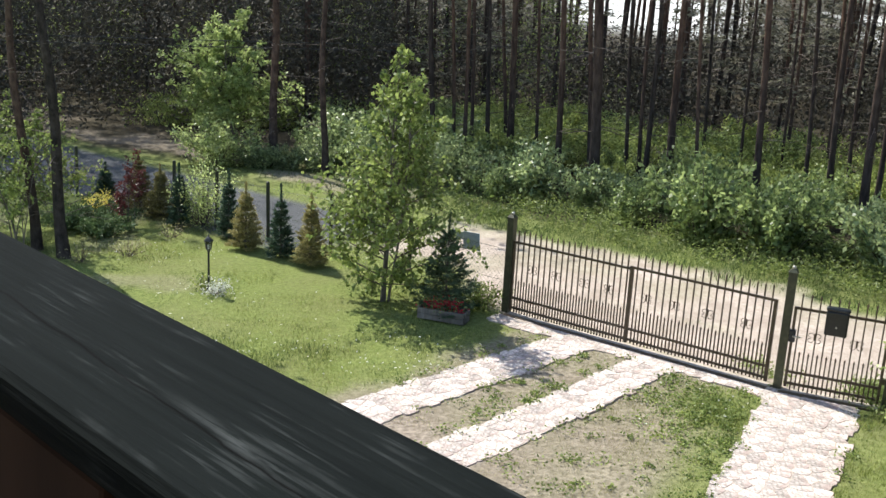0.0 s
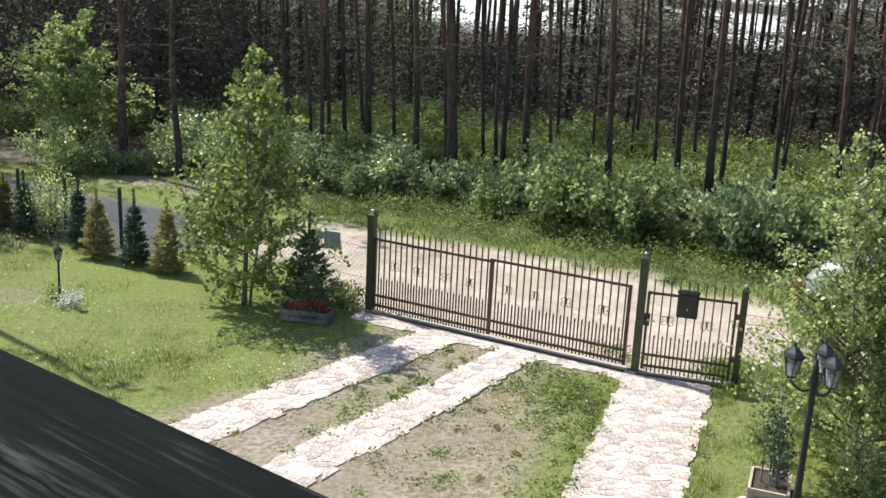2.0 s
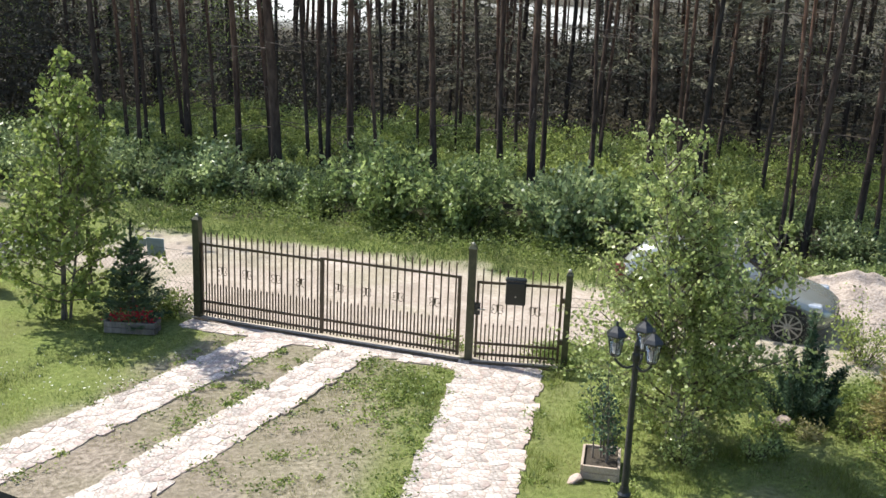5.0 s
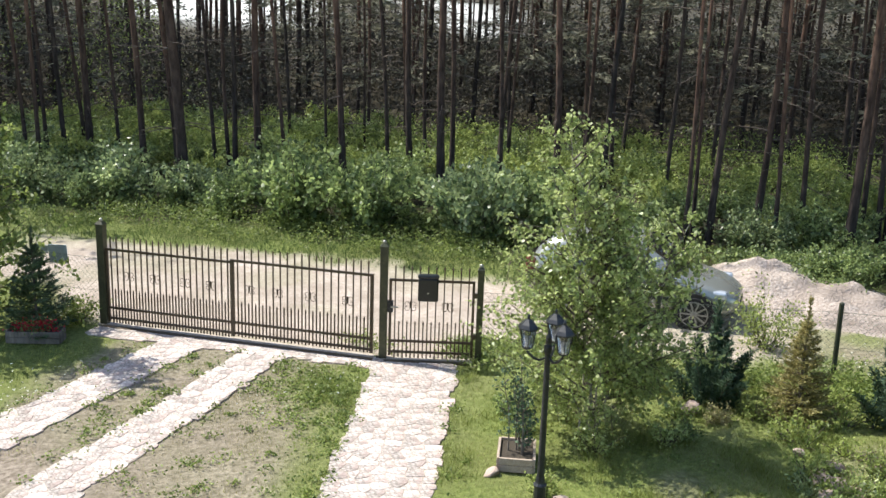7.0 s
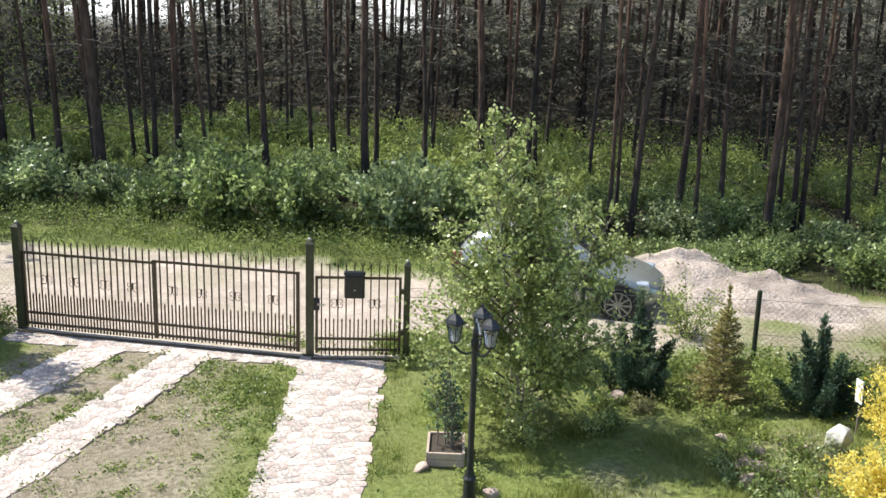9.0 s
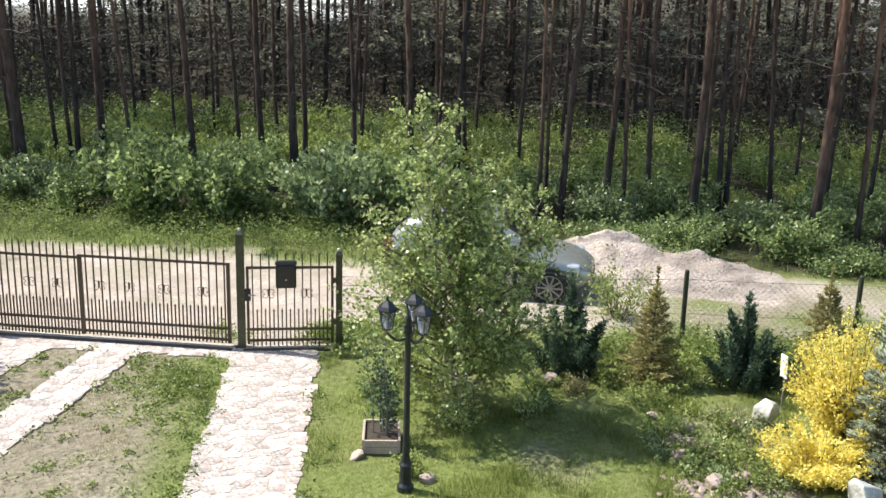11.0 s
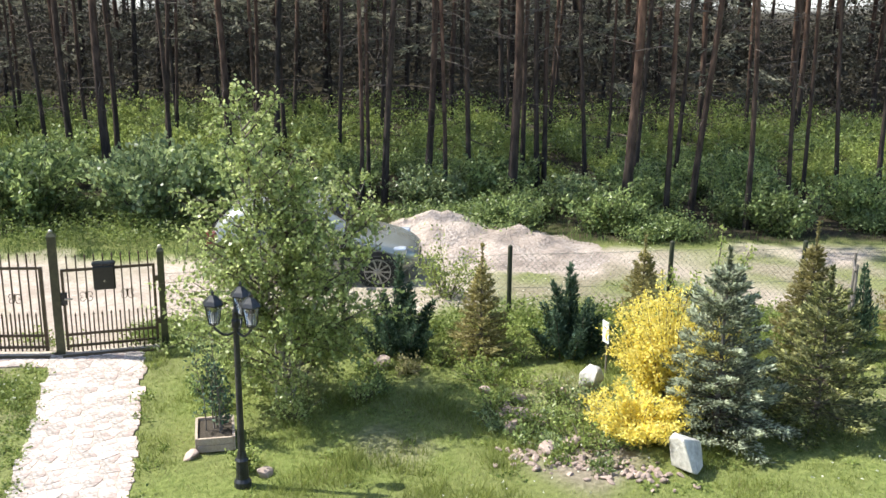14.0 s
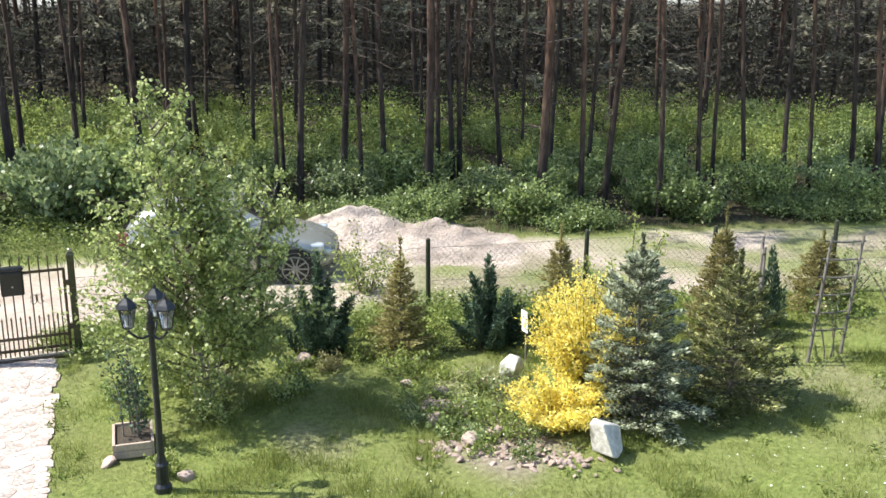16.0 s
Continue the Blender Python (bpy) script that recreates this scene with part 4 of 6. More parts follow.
def far_woods():
    sprays("far_boughs", "drooping grey-green conifer boughs deep in the wood", 260000, 5600, 6, 80, 1.6, 7.0, 0.20, "needle_dull", 31)
    # two canopies above the view, added to keep the sun off the boughs
    thicket("far_canopy", "unseen pine canopy added to shade the deep wood", "woods", 70000, 1500, 10, 92, 9.5, 14.0, (1.3, 1.3, 0.5), 0.55, "needle_pine", 36, 15, 95, power=0.7)
    thicket("far_canopy", "unseen pine canopy added to shade the wood behind the road", "woods", 40000, 800, 12, 92, 9.5, 14.0, (1.3, 1.3, 0.5), 0.55, "needle_pine", 37, -75, 1, power=0.7)
    # dark needles fill the band where the wood lies in deep shade
    thicket("far_dark_growth", "dark needle growth standing in for the deep shade in the wood", "woods", 210000, 1000, 9, 62, 0.2, 2.8, (1.2, 1.2, 0.7), 0.17, "needle_pine", 32, power=0.7)
    thicket("far_undergrowth", "sunlit green undergrowth between the trunks", "undergrowth", 80000, 900, 3.5, 33, 0.15, 0.75, (0.36, 0.36, 0.22), 0.10, "leaf_tree", 33, -16, 84)
    thicket("far_leaves", "scattered light leaves among the far trunks", "foliage", 11000, 46, 4, 40, 0.8, 4.5, (0.5, 0.5, 0.8), 0.10, "leaf_tree", 34, -34, 9)
    # the same dark needles put in for the black shade at the left
    thicket("far_dark_thicket", "dark needle thicket standing in for the shade behind the road", "woods", 150000, 620, 1.5, 60, 0.2, 4.5, (0.7, 0.7, 0.6), 0.15, "needle_pine", 35, -36, -3)


far_woods()


def overhead_cable(z):
    P = np.array([[-24 + 3.0 * i, 19.0 + 1.08 * i, z + 0.01 * (i - 6) ** 2] for i in range(13)])
    tagged(new("overhead_cable", fast_mesh("overhead_cable", *tube_arrays(P, np.full(13, 0.008), 5), "black_iron", True)), "thin dark cable strung between the roadside pines", "cable", "overhead cables")


overhead_cable(3.05)
overhead_cable(2.90)

# the fourth kind has a brighter leaf that stands for sunlit foliage
bush_kinds = [plant("hazel_bush", shrub(80 + i, 1.75, 0.95, 34, 95, ("leaf_bush", "leaf_bush2", "leaf_bush", "leaf_bright")[i], 0.115, 0.5, "twig", 0.13), pose(0, 0, 0),
                    ("dense green leafy bush at the forest edge", "grey-green leafy bush at the forest edge", "broad green bush at the forest edge", "yellow-green young bush under the pines, sunlight put into its leaf colour")[i],
                    "bush", "forest edge bushes", TWO) for i in range(4)]
bush_spots = []


def bush(k, x, y, s, tall=1.0):
    bush_spots.append((x, y))
    copy_thing(bush_kinds[k], pose(x, y, -0.08, 0, 0, fr.uniform(0, 360))).scale = (s, s, s * tall)


# the front row, bush by bush: x, y, size, kind
for x, y, s, k in [(0.4, 24.6, 0.85, 1), (2.1, 23.6, 1.0, 1), (3.3, 22.9, 0.8, 1), (4.0, 21.9, 0.68, 2), (5.3, 20.8, 1.22, 0), (6.7, 19.8, 1.08, 0), (7.2, 21.2, 1.0, 2), (8.4, 18.4, 1.18, 1), (9.8, 18.3, 1.05, 2),
                   (11.2, 17.6, 0.75, 0), (-0.6, 25.1, 0.8, 1), (-2.0, 26.1, 0.75, 1), (-3.1, 25.9, 0.62, 1), (-3.9, 25.7, 0.5, 1), (1.2, 23.6, 0.5, 0), (7.6, 19.3, 0.45, 0)]:
    bush(k, x, y, s)
while len(bush_spots) < 180:
    v = fr.uniform(-21, 17)
    u = (20.9 if v < -2 else 18.7) + 11.0 * fr.random() ** 1.2
    x, y = 0.6 * u + 0.8 * v, 0.8 * u - 0.6 * v
    if v < -11 and u < 20.2 - 0.1 * v - 1.0:
        continue
    if all((x - a) ** 2 + (y - b) ** 2 > (1.9 if v < 0 else 1.1) for a, b in bush_spots):
        # farther back more bushes take the brighter leaf in place of sun patches
        k = 3 if fr.random() < (0.65 if u > 23 else 0.25 if u > 21.5 else 0.0) else fr.choice((0, 0, 1, 2))
        bush(k, x, y, fr.uniform(0.75, 1.2) * (0.72 if v > 0 else 1.0) * (0.74 if u > 23.5 else 0.88 if u > 21.5 else 1.0), fr.uniform(0.8, 1.05))
# the sources of the copies stand deep in the wood behind everything
for i, o in enumerate(pines_thick + pines_mid + pines_thin + pines_shady + pines_deep + bush_kinds):
    o.matrix_basis = pose(-20 + 4.3 * i, 66 + 3 * (i % 3), -0.1, 0, 0, 40 * i)

plant("young_maple", broadleaf(21, 3.75, 2.2, 3, 20, 9, 28, "leaf_maple", "bark_grey", 0.105, 0.22, 0.1, 0.05), pose(-5.5, 27.6, -0.05), "bright green young maple tree at the forest edge", "tree")
plant("silver_shrub", shrub(22, 1.6, 1.1, 36, 90, "leaf_birch", 0.09), pose(-5.5, 25.6, 0), "pale silvery green shrub beside the road", "bush", "", TWO)
for i, (x, y, s) in enumerate([(-2.9, 27.2, 1.0), (-1.6, 26.9, 1.0), (-4.6, 25.7, 0.55), (-0.4, 26.0, 1.0)]):
    copy_thing(bush_kinds[1], pose(x, y, -0.05, 0, 0, 70 * i)).scale = (s, s, s)


# ---- paving ----
def clip(poly, px, py, nx, ny):
    """The part of a polygon on the side of a line where (x - p) . n <= 0."""
    out = []
    for i in range(len(poly)):
        a, b = poly[i - 1], poly[i]
        da, db = (a[0] - px) * nx + (a[1] - py) * ny, (b[0] - px) * nx + (b[1] - py) * ny
        if da <= 0:
            out.append(a)
        if da * db < 0:
            k = da / (da - db)
            out.append((a[0] + (b[0] - a[0]) * k, a[1] + (b[1] - a[1]) * k))
    return out


def flagstones(name, strip, size, seed, label):
    (ax, ay), (bx, by), half = strip
    d = math.hypot(bx - ax, by - ay)
    base = thing(name, pose(ax, ay, 0, 0, 0, math.degrees(math.atan2(by - ay, bx - ax))), label, "paving", "", "structure")
    r = random.Random(seed)
    bed = bmesh.new()
    n = 40
    lo = [bed.verts.new((d * i / n, -half + 0.03 + r.uniform(-0.05, 0.05), 0.003)) for i in range(n + 1)]
    hi = [bed.verts.new((d * i / n, half - 0.03 + r.uniform(-0.05, 0.05), 0.003)) for i in range(n + 1)]
    for i in range(n):
        bed.faces.new((lo[i], lo[i + 1], hi[i + 1], hi[i]))
    bmesh.ops.extrude_face_region(bed, geom=bed.faces[:])
    bed.verts.ensure_lookup_table()
    for v in bed.verts[: 2 * n + 2]:
        v.co.z = -0.06
    bmesh.ops.recalc_face_normals(bed, faces=bed.faces)
    part("bed", bed, "mortar", base, "sandy mortar bed")
    nx, ny = max(1, round(d / size)), max(2, round(2 * half / size))
    pts = [((i + 0.5 + r.uniform(-0.42, 0.42)) * d / nx, -half + (j + 0.5 + r.uniform(-0.40, 0.40)) * 2 * half / ny) for i in range(nx) for j in range(ny)]
    for p in pts:
        poly = [(p[0] - 0.4, -half + r.uniform(-0.06, 0.06)), (p[0] + 0.4, -half + r.uniform(-0.06, 0.06)), (p[0] + 0.4, half + r.uniform(-0.06, 0.06)), (p[0] - 0.4, half + r.uniform(-0.06, 0.06))]
        for q in pts:
            g = math.hypot(q[0] - p[0], q[1] - p[1])
            if 0 < g < 0.8 and len(poly) > 2:
                ux, uy = (q[0] - p[0]) / g, (q[1] - p[1]) / g
                poly = clip(poly, (p[0] + q[0]) / 2 - ux * 0.004, (p[1] + q[1]) / 2 - uy * 0.004, ux, uy)
        if len(poly) < 3:
            continue
        cx, cy = sum(v[0] for v in poly) / len(poly), sum(v[1] for v in poly) / len(poly)
        soft = []
        for i in range(len(poly)):
            a, b = poly[i], poly[(i + 1) % len(poly)]
            for k in (0.14, 0.86):
                soft.append((a[0] + (b[0] - a[0]) * k - cx, a[1] + (b[1] - a[1]) * k - cy))
        bm = bmesh.new()
        h = r.uniform(0.0085, 0.013)
        t = [r.uniform(-0.02, 0.02) for _ in range(2)]
        rings = []
        for s, z in ((1.0, -0.01), (1.0, h - 0.004), (0.96, h)):
            rings.append([bm.verts.new((x * s, y * s, z + (x * t[0] + y * t[1] if z > 0 else 0))) for x, y in soft])
        m = len(soft)
        for a, b in zip(rings, rings[1:]):
            for i in range(m):
                bm.faces.new((a[i], a[(i + 1) % m], b[(i + 1) % m], b[i]))
        bm.faces.new(rings[-1])
        bmesh.ops.recalc_face_normals(bm, faces=bm.faces)
        o = part("flagstone", bm, "stone", base)
        o.location = (cx, cy, -0.004)


# ---- gate and fence ----
G1, G2, G3 = Vector((1.095, 15.306, 0)), Vector((4.481, 12.778, 0)), Vector((5.666, 12.265, 0))


def along(a, b):
    """The pose whose x axis runs from a towards b."""
    return Matrix.Translation(a) @ Matrix.Rotation(math.atan2(b.y - a.y, b.x - a.x), 4, "Z")


def bar_mesh(z0, z1, w=0.017):
    bm = boxed(-w / 2, w / 2, -w / 2, w / 2, z0, z1 - 0.05)
    tip = [bm.verts.new(p) for p in ((-w * 0.9, 0, z1 - 0.045), (0, -w * 0.9, z1 - 0.045), (w * 0.9, 0, z1 - 0.045), (0, w * 0.9, z1 - 0.045), (0, 0, z1), (0, 0, z1 - 0.06))]
    for i in range(4):
        bm.faces.new((tip[i], tip[(i + 1) % 4], tip[4]))
        bm.faces.new((tip[(i + 1) % 4], tip[i], tip[5]))
    me = bpy.data.meshes.new("bar")
    bm.to_mesh(me)
    bm.free()
    me.materials.append(MAT["gate_paint"])
    return me


TALL, SHORT = bar_mesh(0.035, 1.34), bar_mesh(0.035, 0.56)


def curl_mesh():
    """A butterfly-shaped pair of wrought scrolls."""
    items = []
    for sx in (-1, 1):
        for sz in (-1, 1):
            a = np.linspace(0, 1.6 * math.pi, 12)
            rr = 0.042 * (1 - a / 8.5)
            P = np.stack([sx * (0.048 - rr * np.cos(a)), 0 * a - 0.012, sz * (0.012 + 0.03 * (sz < 0) + rr * np.sin(a))], -1)
            items.append(tube_arrays(P, np.full(12, 0.0045), 5))
    items.append(tube_arrays(np.array([[0, -0.012, -0.04], [0, -0.012, 0], [0, -0.012, 0.05]]), (0.011, 0.014, 0.008), 6))
    return fast_mesh("scroll", *join_arrays(items), "gate_paint", True)


CURL = curl_mesh()


def gate_leaf(name, m, x0, x1, z_top, bars, curls, stiles, label):
    g = thing(name, m, label, "gate")
    for n, z, h in (("top_rail", z_top, 0.035), ("middle_rail", 0.255, 0.035), ("bottom_rail", 0.10, 0.035)):
        part(n, boxed(x0, x1, -0.012, 0.012, z - h / 2, z + h / 2, bevel=0.003), "gate_paint", g)
    for x, w in stiles:
        part("stile", boxed(x - w / 2, x + w / 2, -0.02, 0.02, 0.05, z_top + 0.017, bevel=0.004), "gate_paint", g)
    for i in range(bars):
        x = x0 + (x1 - x0) * (i + 0.5) / bars
        part("bar", TALL, None, g).location = (x, 0.0, z_top - 1.13)
        if i < bars - 1:
            part("short_bar", SHORT, None, g).location = (x + (x1 - x0) * 0.5 / bars, 0.0, (z_top - 1.13) * 0.5)
    for x in curls:
        part("scroll", CURL, None, g).location = (x, -0.002, 0.77)
    return g


def gate_post(at, h, w, label):
    g = thing("gate_post", along(at, G2) if at != G2 else along(G2, G3), label, "post", "gate posts")
    part("shaft", boxed(-w / 2, w / 2, -w / 2, w / 2, -0.05, h - 0.06, bevel=0.006), "post_paint", g)
    cap = bmesh.new()
    for z, s in ((h - 0.06, 1.12), (h - 0.04, 1.12), (h, 0.55)):
        for p in ((-1, -1), (1, -1), (1, 1), (-1, 1)):
            cap.verts.new((p[0] * w * s / 2, p[1] * w * s / 2, z))
    cap.verts.ensure_lookup_table()
    v = cap.verts
    for k in (0, 4):
        for i in range(4):
            cap.faces.new((v[k + i], v[k + (i + 1) % 4], v[k + 4 + (i + 1) % 4], v[k + 4 + i]))
    cap.faces.new([v[i] for i in (3, 2, 1, 0)])
    cap.faces.new([v[i] for i in (8, 9, 10, 11)])
    part("cap", cap, "post_paint", g)
    bmk = bmesh.new()
    bmesh.ops.create_uvsphere(bmk, u_segments=10, v_segments=7, radius=0.028, matrix=Matrix.Translation((0, 0, h + 0.015)))
    part("knob", bmk, "bright_metal", g, "small shiny worn knob")
    return g


gate_post(G1, 1.53, 0.11, "square dark olive steel gate post on the lawn side")
gate_post(G2, 1.61, 0.105, "square dark olive steel post between gate and wicket")
gate_post(G3, 1.33, 0.085, "shorter olive steel post at the wicket hinges")
M = along(G1, G2)
gate_leaf("gate_leaf", M, 0.09, 2.0, 1.125, 20, (0.42, 0.83, 1.30, 1.70), ((0.075, 0.03),), "closed dark brown wrought metal gate leaf")
gate_leaf("gate_leaf", M, 2.05, 4.06, 1.15, 19, (2.28, 2.70, 3.18, 3.72), ((2.02, 0.055), (4.06, 0.045)), "closed dark brown wrought metal gate leaf with middle stile")
MW = along(G2, G3)
wicket = gate_leaf("wicket_gate", MW, 0.10, 1.19, 1.11, 10, (0.36, 0.86), ((0.09, 0.035), (1.20, 0.035)), "closed dark brown wrought metal wicket gate")
part("latch", boxed(0.045, 0.13, -0.035, 0.035, 0.66, 0.82, bevel=0.008), "black_iron", wicket, "dark latch box")
hd = bmesh.new()
box(hd, 0.10, 0.20, -0.075, -0.055, 0.74, 0.76, bevel=0.005)
box(hd, 0.10, 0.115, -0.075, -0.03, 0.74, 0.76)
part("handle", hd, "bright_metal", wicket)
for z in (0.35, 0.93):
    part("hinge", boxed(1.19, 1.27, -0.03, 0.015, z - 0.035, z + 0.035, bevel=0.006), "gate_paint", wicket)
# the sill under the gates
for a, b, l in ((G1, G2, 4.2), (G2, G3, 1.22)):
    single("gate_sill", boxed(-0.1, l, -0.07, 0.07, -0.1, 0.012, bevel=0.01), "mortar", "low pale concrete sill under the gate", "kerb", along(a, b), "", "structure")


# dark strip on the ground in place of the bottom rails' shadow
for a, b, l in ((G1, G2, 4.2), (G2, G3, 1.22)):
    single("gate_track", boxed(0.02, l - 0.08, -0.155, -0.075, -0.05, 0.014, bevel=0.004), "gate_paint", "dark strip standing in for the gate's shadow at its foot", "threshold", along(a, b))


def mailbox():
    mb = thing("mailbox", MW @ pose(0.595, -0.055, 0.85), "black metal mailbox hung on the wicket gate", "mailbox")
    w, dp, h = 0.135, 0.055, 0.37
    bm = boxed(-w, w, -dp, dp - 0.02, 0, h - 0.05, bevel=0.02)
    part("body", bm, "mailbox", mb)
    lid = boxed(-w - 0.008, w + 0.008, -dp - 0.012, dp - 0.02, h - 0.052, h, bevel=0.022)
    part("lid", lid, "mailbox", mb)
    part("slot", boxed(-0.085, 0.085, -dp - 0.016, -dp - 0.004, h - 0.035, h - 0.02, bevel=0.003), "black_iron", mb)
    part("lock", lathe(bmesh.new(), [(0.012, 0), (0.012, 0.006), (0.006, 0.008)], 10), "bright_metal", mb).matrix_basis = pose(0, -dp - 0.001, 0.12, 90)


mailbox()


def fence(points, h, label):
    f = thing("chain_link_fence", pose(0, 0, 0), label, "fence")
    wires = []
    for (ax, ay, pa), (bx, by, pb) in zip(points, points[1:]):
        d = math.hypot(bx - ax, by - ay)
        ux, uy = (bx - ax) / d, (by - ay) / d
        n = int((d + h) / 0.085)
        for i in range(n):
            for s in (1, -1):
                s0 = i * 0.085 if s < 0 else i * 0.085 - h
                p, q = (s0, 0.02), (s0 + s * h, h)
                if s < 0:
                    p, q = (s0, 0.02), (s0 - h, h)
                lo, hi = (p, q) if p[0] < q[0] else (q, p)
                if hi[0] <= 0 or lo[0] >= d:
                    continue
                k = (hi[1] - lo[1]) / (hi[0] - lo[0])
                if lo[0] < 0:
                    lo = (0, lo[1] - lo[0] * k)
                if hi[0] > d:
                    hi = (d, hi[1] - (hi[0] - d) * k)
                wires.append(tube_arrays([(ax + ux * lo[0], ay + uy * lo[0], lo[1]), (ax + ux * hi[0], ay + uy * hi[0], hi[1])], (0.0016, 0.0016), 3))
        for z in (0.04, h * 0.5, h):
            t = np.linspace(0, 1, 6)
            wires.append(tube_arrays(np.stack([ax + ux * d * t, ay + uy * d * t, z - 0.02 * np.sin(math.pi * t)], -1), np.full(6, 0.0025), 4))
    part("wire_mesh", fast_mesh("wire_mesh", *join_arrays(wires), "wire"), None, f, "green coated chain-link wire")
    for x, y, hh in points:
        if hh:
            post = lathe(bmesh.new(), [(0.034, -0.05), (0.034, hh - 0.02), (0.030, hh), (0.012, hh + 0.012)], 12)
            part("post", post, "fence_post", f, "round dark green post").matrix_basis = pose(x, y, 0, fr.uniform(-1.2, 1.2), fr.uniform(-1.2, 1.2))


fence([(G3.x, G3.y, 0), (7.8, 11.25, 1.1), (9.87, 10.15, 1.1), (11.85, 8.9, 1.1), (13.45, 7.77, 1.08), (15.02, 6.65, 1.1), (18.5, 4.2, 1.1)], 0.98, "green chain-link fence on round posts beside the lane")
fence([(G1.x, G1.y, 0), (-0.45, 16.7, 1.05), (-1.91, 18.1, 1.1), (-3.13, 18.77, 1.1), (-4.27, 19.66, 1.1), (-5.25, 20.27, 1.1), (-7.6, 21.5, 1.05)], 0.98, "chain-link fence on round dark posts along the hedge")


def board(name, m, w, h, material, label):
    single(name, boxed(-w / 2, w / 2, -0.006, 0.006, 0, h, bevel=0.002), material, label, "sign", m)


FL = along(G1, Vector((-0.45, 16.7, 0)))
board("fence_sign", FL @ pose(0.80, -0.04, 0.80, 0, 4), 0.33, 0.28, "sign_grey", "plain grey rectangular sign wired to the fence")
board("fence_sign", FL @ pose(1.10, -0.04, 0.93, 0, -3), 0.22, 0.12, "sign_grey", "small pale grey plate wired to the fence")


# ---- balcony rail ----
RN, RD = Vector((0.705, 0.71, 0)), Vector((0.71, -0.705, 0))
RAIL = Matrix.Translation(RN * 0.394 + Vector((0, 0, 4.83))) @ Matrix.Rotation(math.atan2(RD.y, RD.x), 4, "Z")
rail = thing("balcony_rail", RAIL, "weathered dark green-grey wooden balcony handrail", "railing")
hr = boxed(-3.2, 1.6, -0.094, 0.0, -0.022, 0.0)
bmesh.ops.bevel(hr, geom=[e for e in hr.edges if abs(e.verts[0].co.x - e.verts[1].co.x) > 1], offset=0.008, segments=3, affect="EDGES", profile=0.6)
part("handrail", hr, "rail", rail)
for x in (-3.05, 1.5):
    part("post", boxed(x - 0.04, x + 0.04, -0.069, -0.01, -4.88, -0.022), "panel", rail)
for i in range(30):
    part("board", boxed(-3.1 + i * 0.155, -3.1 + i * 0.155 + 0.147, -0.090, -0.070, -0.95, -0.022, bevel=0.003), "panel", rail)


HOUSE = Matrix.Translation(RN * 0.394) @ Matrix.Rotation(math.atan2(RD.y, RD.x), 4, "Z")
single("balcony_floor", boxed(-3.2, 1.6, -1.6, -0.005, 3.70, 3.86), "grey_wood", "plain grey wooden balcony floor", "floor", HOUSE, "", "structure")
single("wall_house", boxed(-5.0, 5.0, -1.95, -1.6, -0.1, 7.0), "plaster", "plain plastered house wall behind the balcony", "wall", HOUSE, "", "structure")

# ---- the yard ----
def lantern_head(g, x, y, z, s=1.0):
    """A six-sided tapering lantern under a pointed roof, glass in its frame."""
    h = part("lantern", lathe(bmesh.new(), [(0.028 * s, z), (0.045 * s, z + 0.012 * s), (0.045 * s, z + 0.022 * s)], 6, (x, y)), "black_iron", g)
    roof = lathe(bmesh.new(), [(0.092 * s, z + 0.185 * s), (0.092 * s, z + 0.196 * s), (0.070 * s, z + 0.225 * s), (0.030 * s, z + 0.262 * s), (0.012 * s, z + 0.27 * s), (0.014 * s, z + 0.29 * s), (0.004 * s, z + 0.315 * s)], 6, (x, y))
    part("roof", roof, "black_iron", h)
    part("glass", lathe(bmesh.new(), [(0.044 * s, z + 0.023 * s), (0.072 * s, z + 0.184 * s)], 6, (x, y)), "glass", h).visible_shadow = False
    bars = [tube_arrays([(x + 0.047 * s * math.cos(a), y + 0.047 * s * math.sin(a), z + 0.02 * s), (x + 0.077 * s * math.cos(a), y + 0.077 * s * math.sin(a), z + 0.188 * s)], (0.005 * s, 0.005 * s), 4) for a in np.arange(6) * math.pi / 3]
    part("frame", fast_mesh("frame", *join_arrays(bars), "black_iron"), None, h)
    part("bulb", lathe(bmesh.new(), [(0.014 * s, z + 0.03 * s), (0.014 * s, z + 0.07 * s), (0.024 * s, z + 0.10 * s), (0.01 * s, z + 0.13 * s)], 8, (x, y)), "sign_white", h)


def tall_lamp(m):
    g = thing("garden_lamp", m, "tall black garden lamp post with three lanterns", "street lamp")
    part("base", lathe(bmesh.new(), [(0.085, -0.03), (0.085, 0.05), (0.062, 0.08), (0.058, 0.26), (0.068, 0.275), (0.05, 0.30), (0.040, 0.36)], 12), "black_iron", g)
    part("pole", lathe(bmesh.new(), [(0.036, 0.34), (0.030, 1.0), (0.028, 1.62), (0.040, 1.64), (0.040, 1.70), (0.028, 1.72), (0.03, 1.76)], 12), "black_iron", g)
    for a in (150, 275, 35):
        c, s = math.cos(radians(a)), math.sin(radians(a))
        q = np.linspace(0, 1, 8)
        P = np.stack([c * 0.20 * q, s * 0.20 * q, 1.60 + 0.05 * q - 0.06 * np.sin(q * math.pi)], -1)
        part("arm", fast_mesh("arm", *tube_arrays(P, np.full(8, 0.013), 6), "black_iron", True), None, g)
        lantern_head(g, c * 0.20, s * 0.20, 1.67, 1.1)
    part("finial", lathe(bmesh.new(), [(0.02, 1.75), (0.03, 1.79), (0.012, 1.83), (0.016, 1.85), (0.003, 1.88)], 10), "black_iron", g)


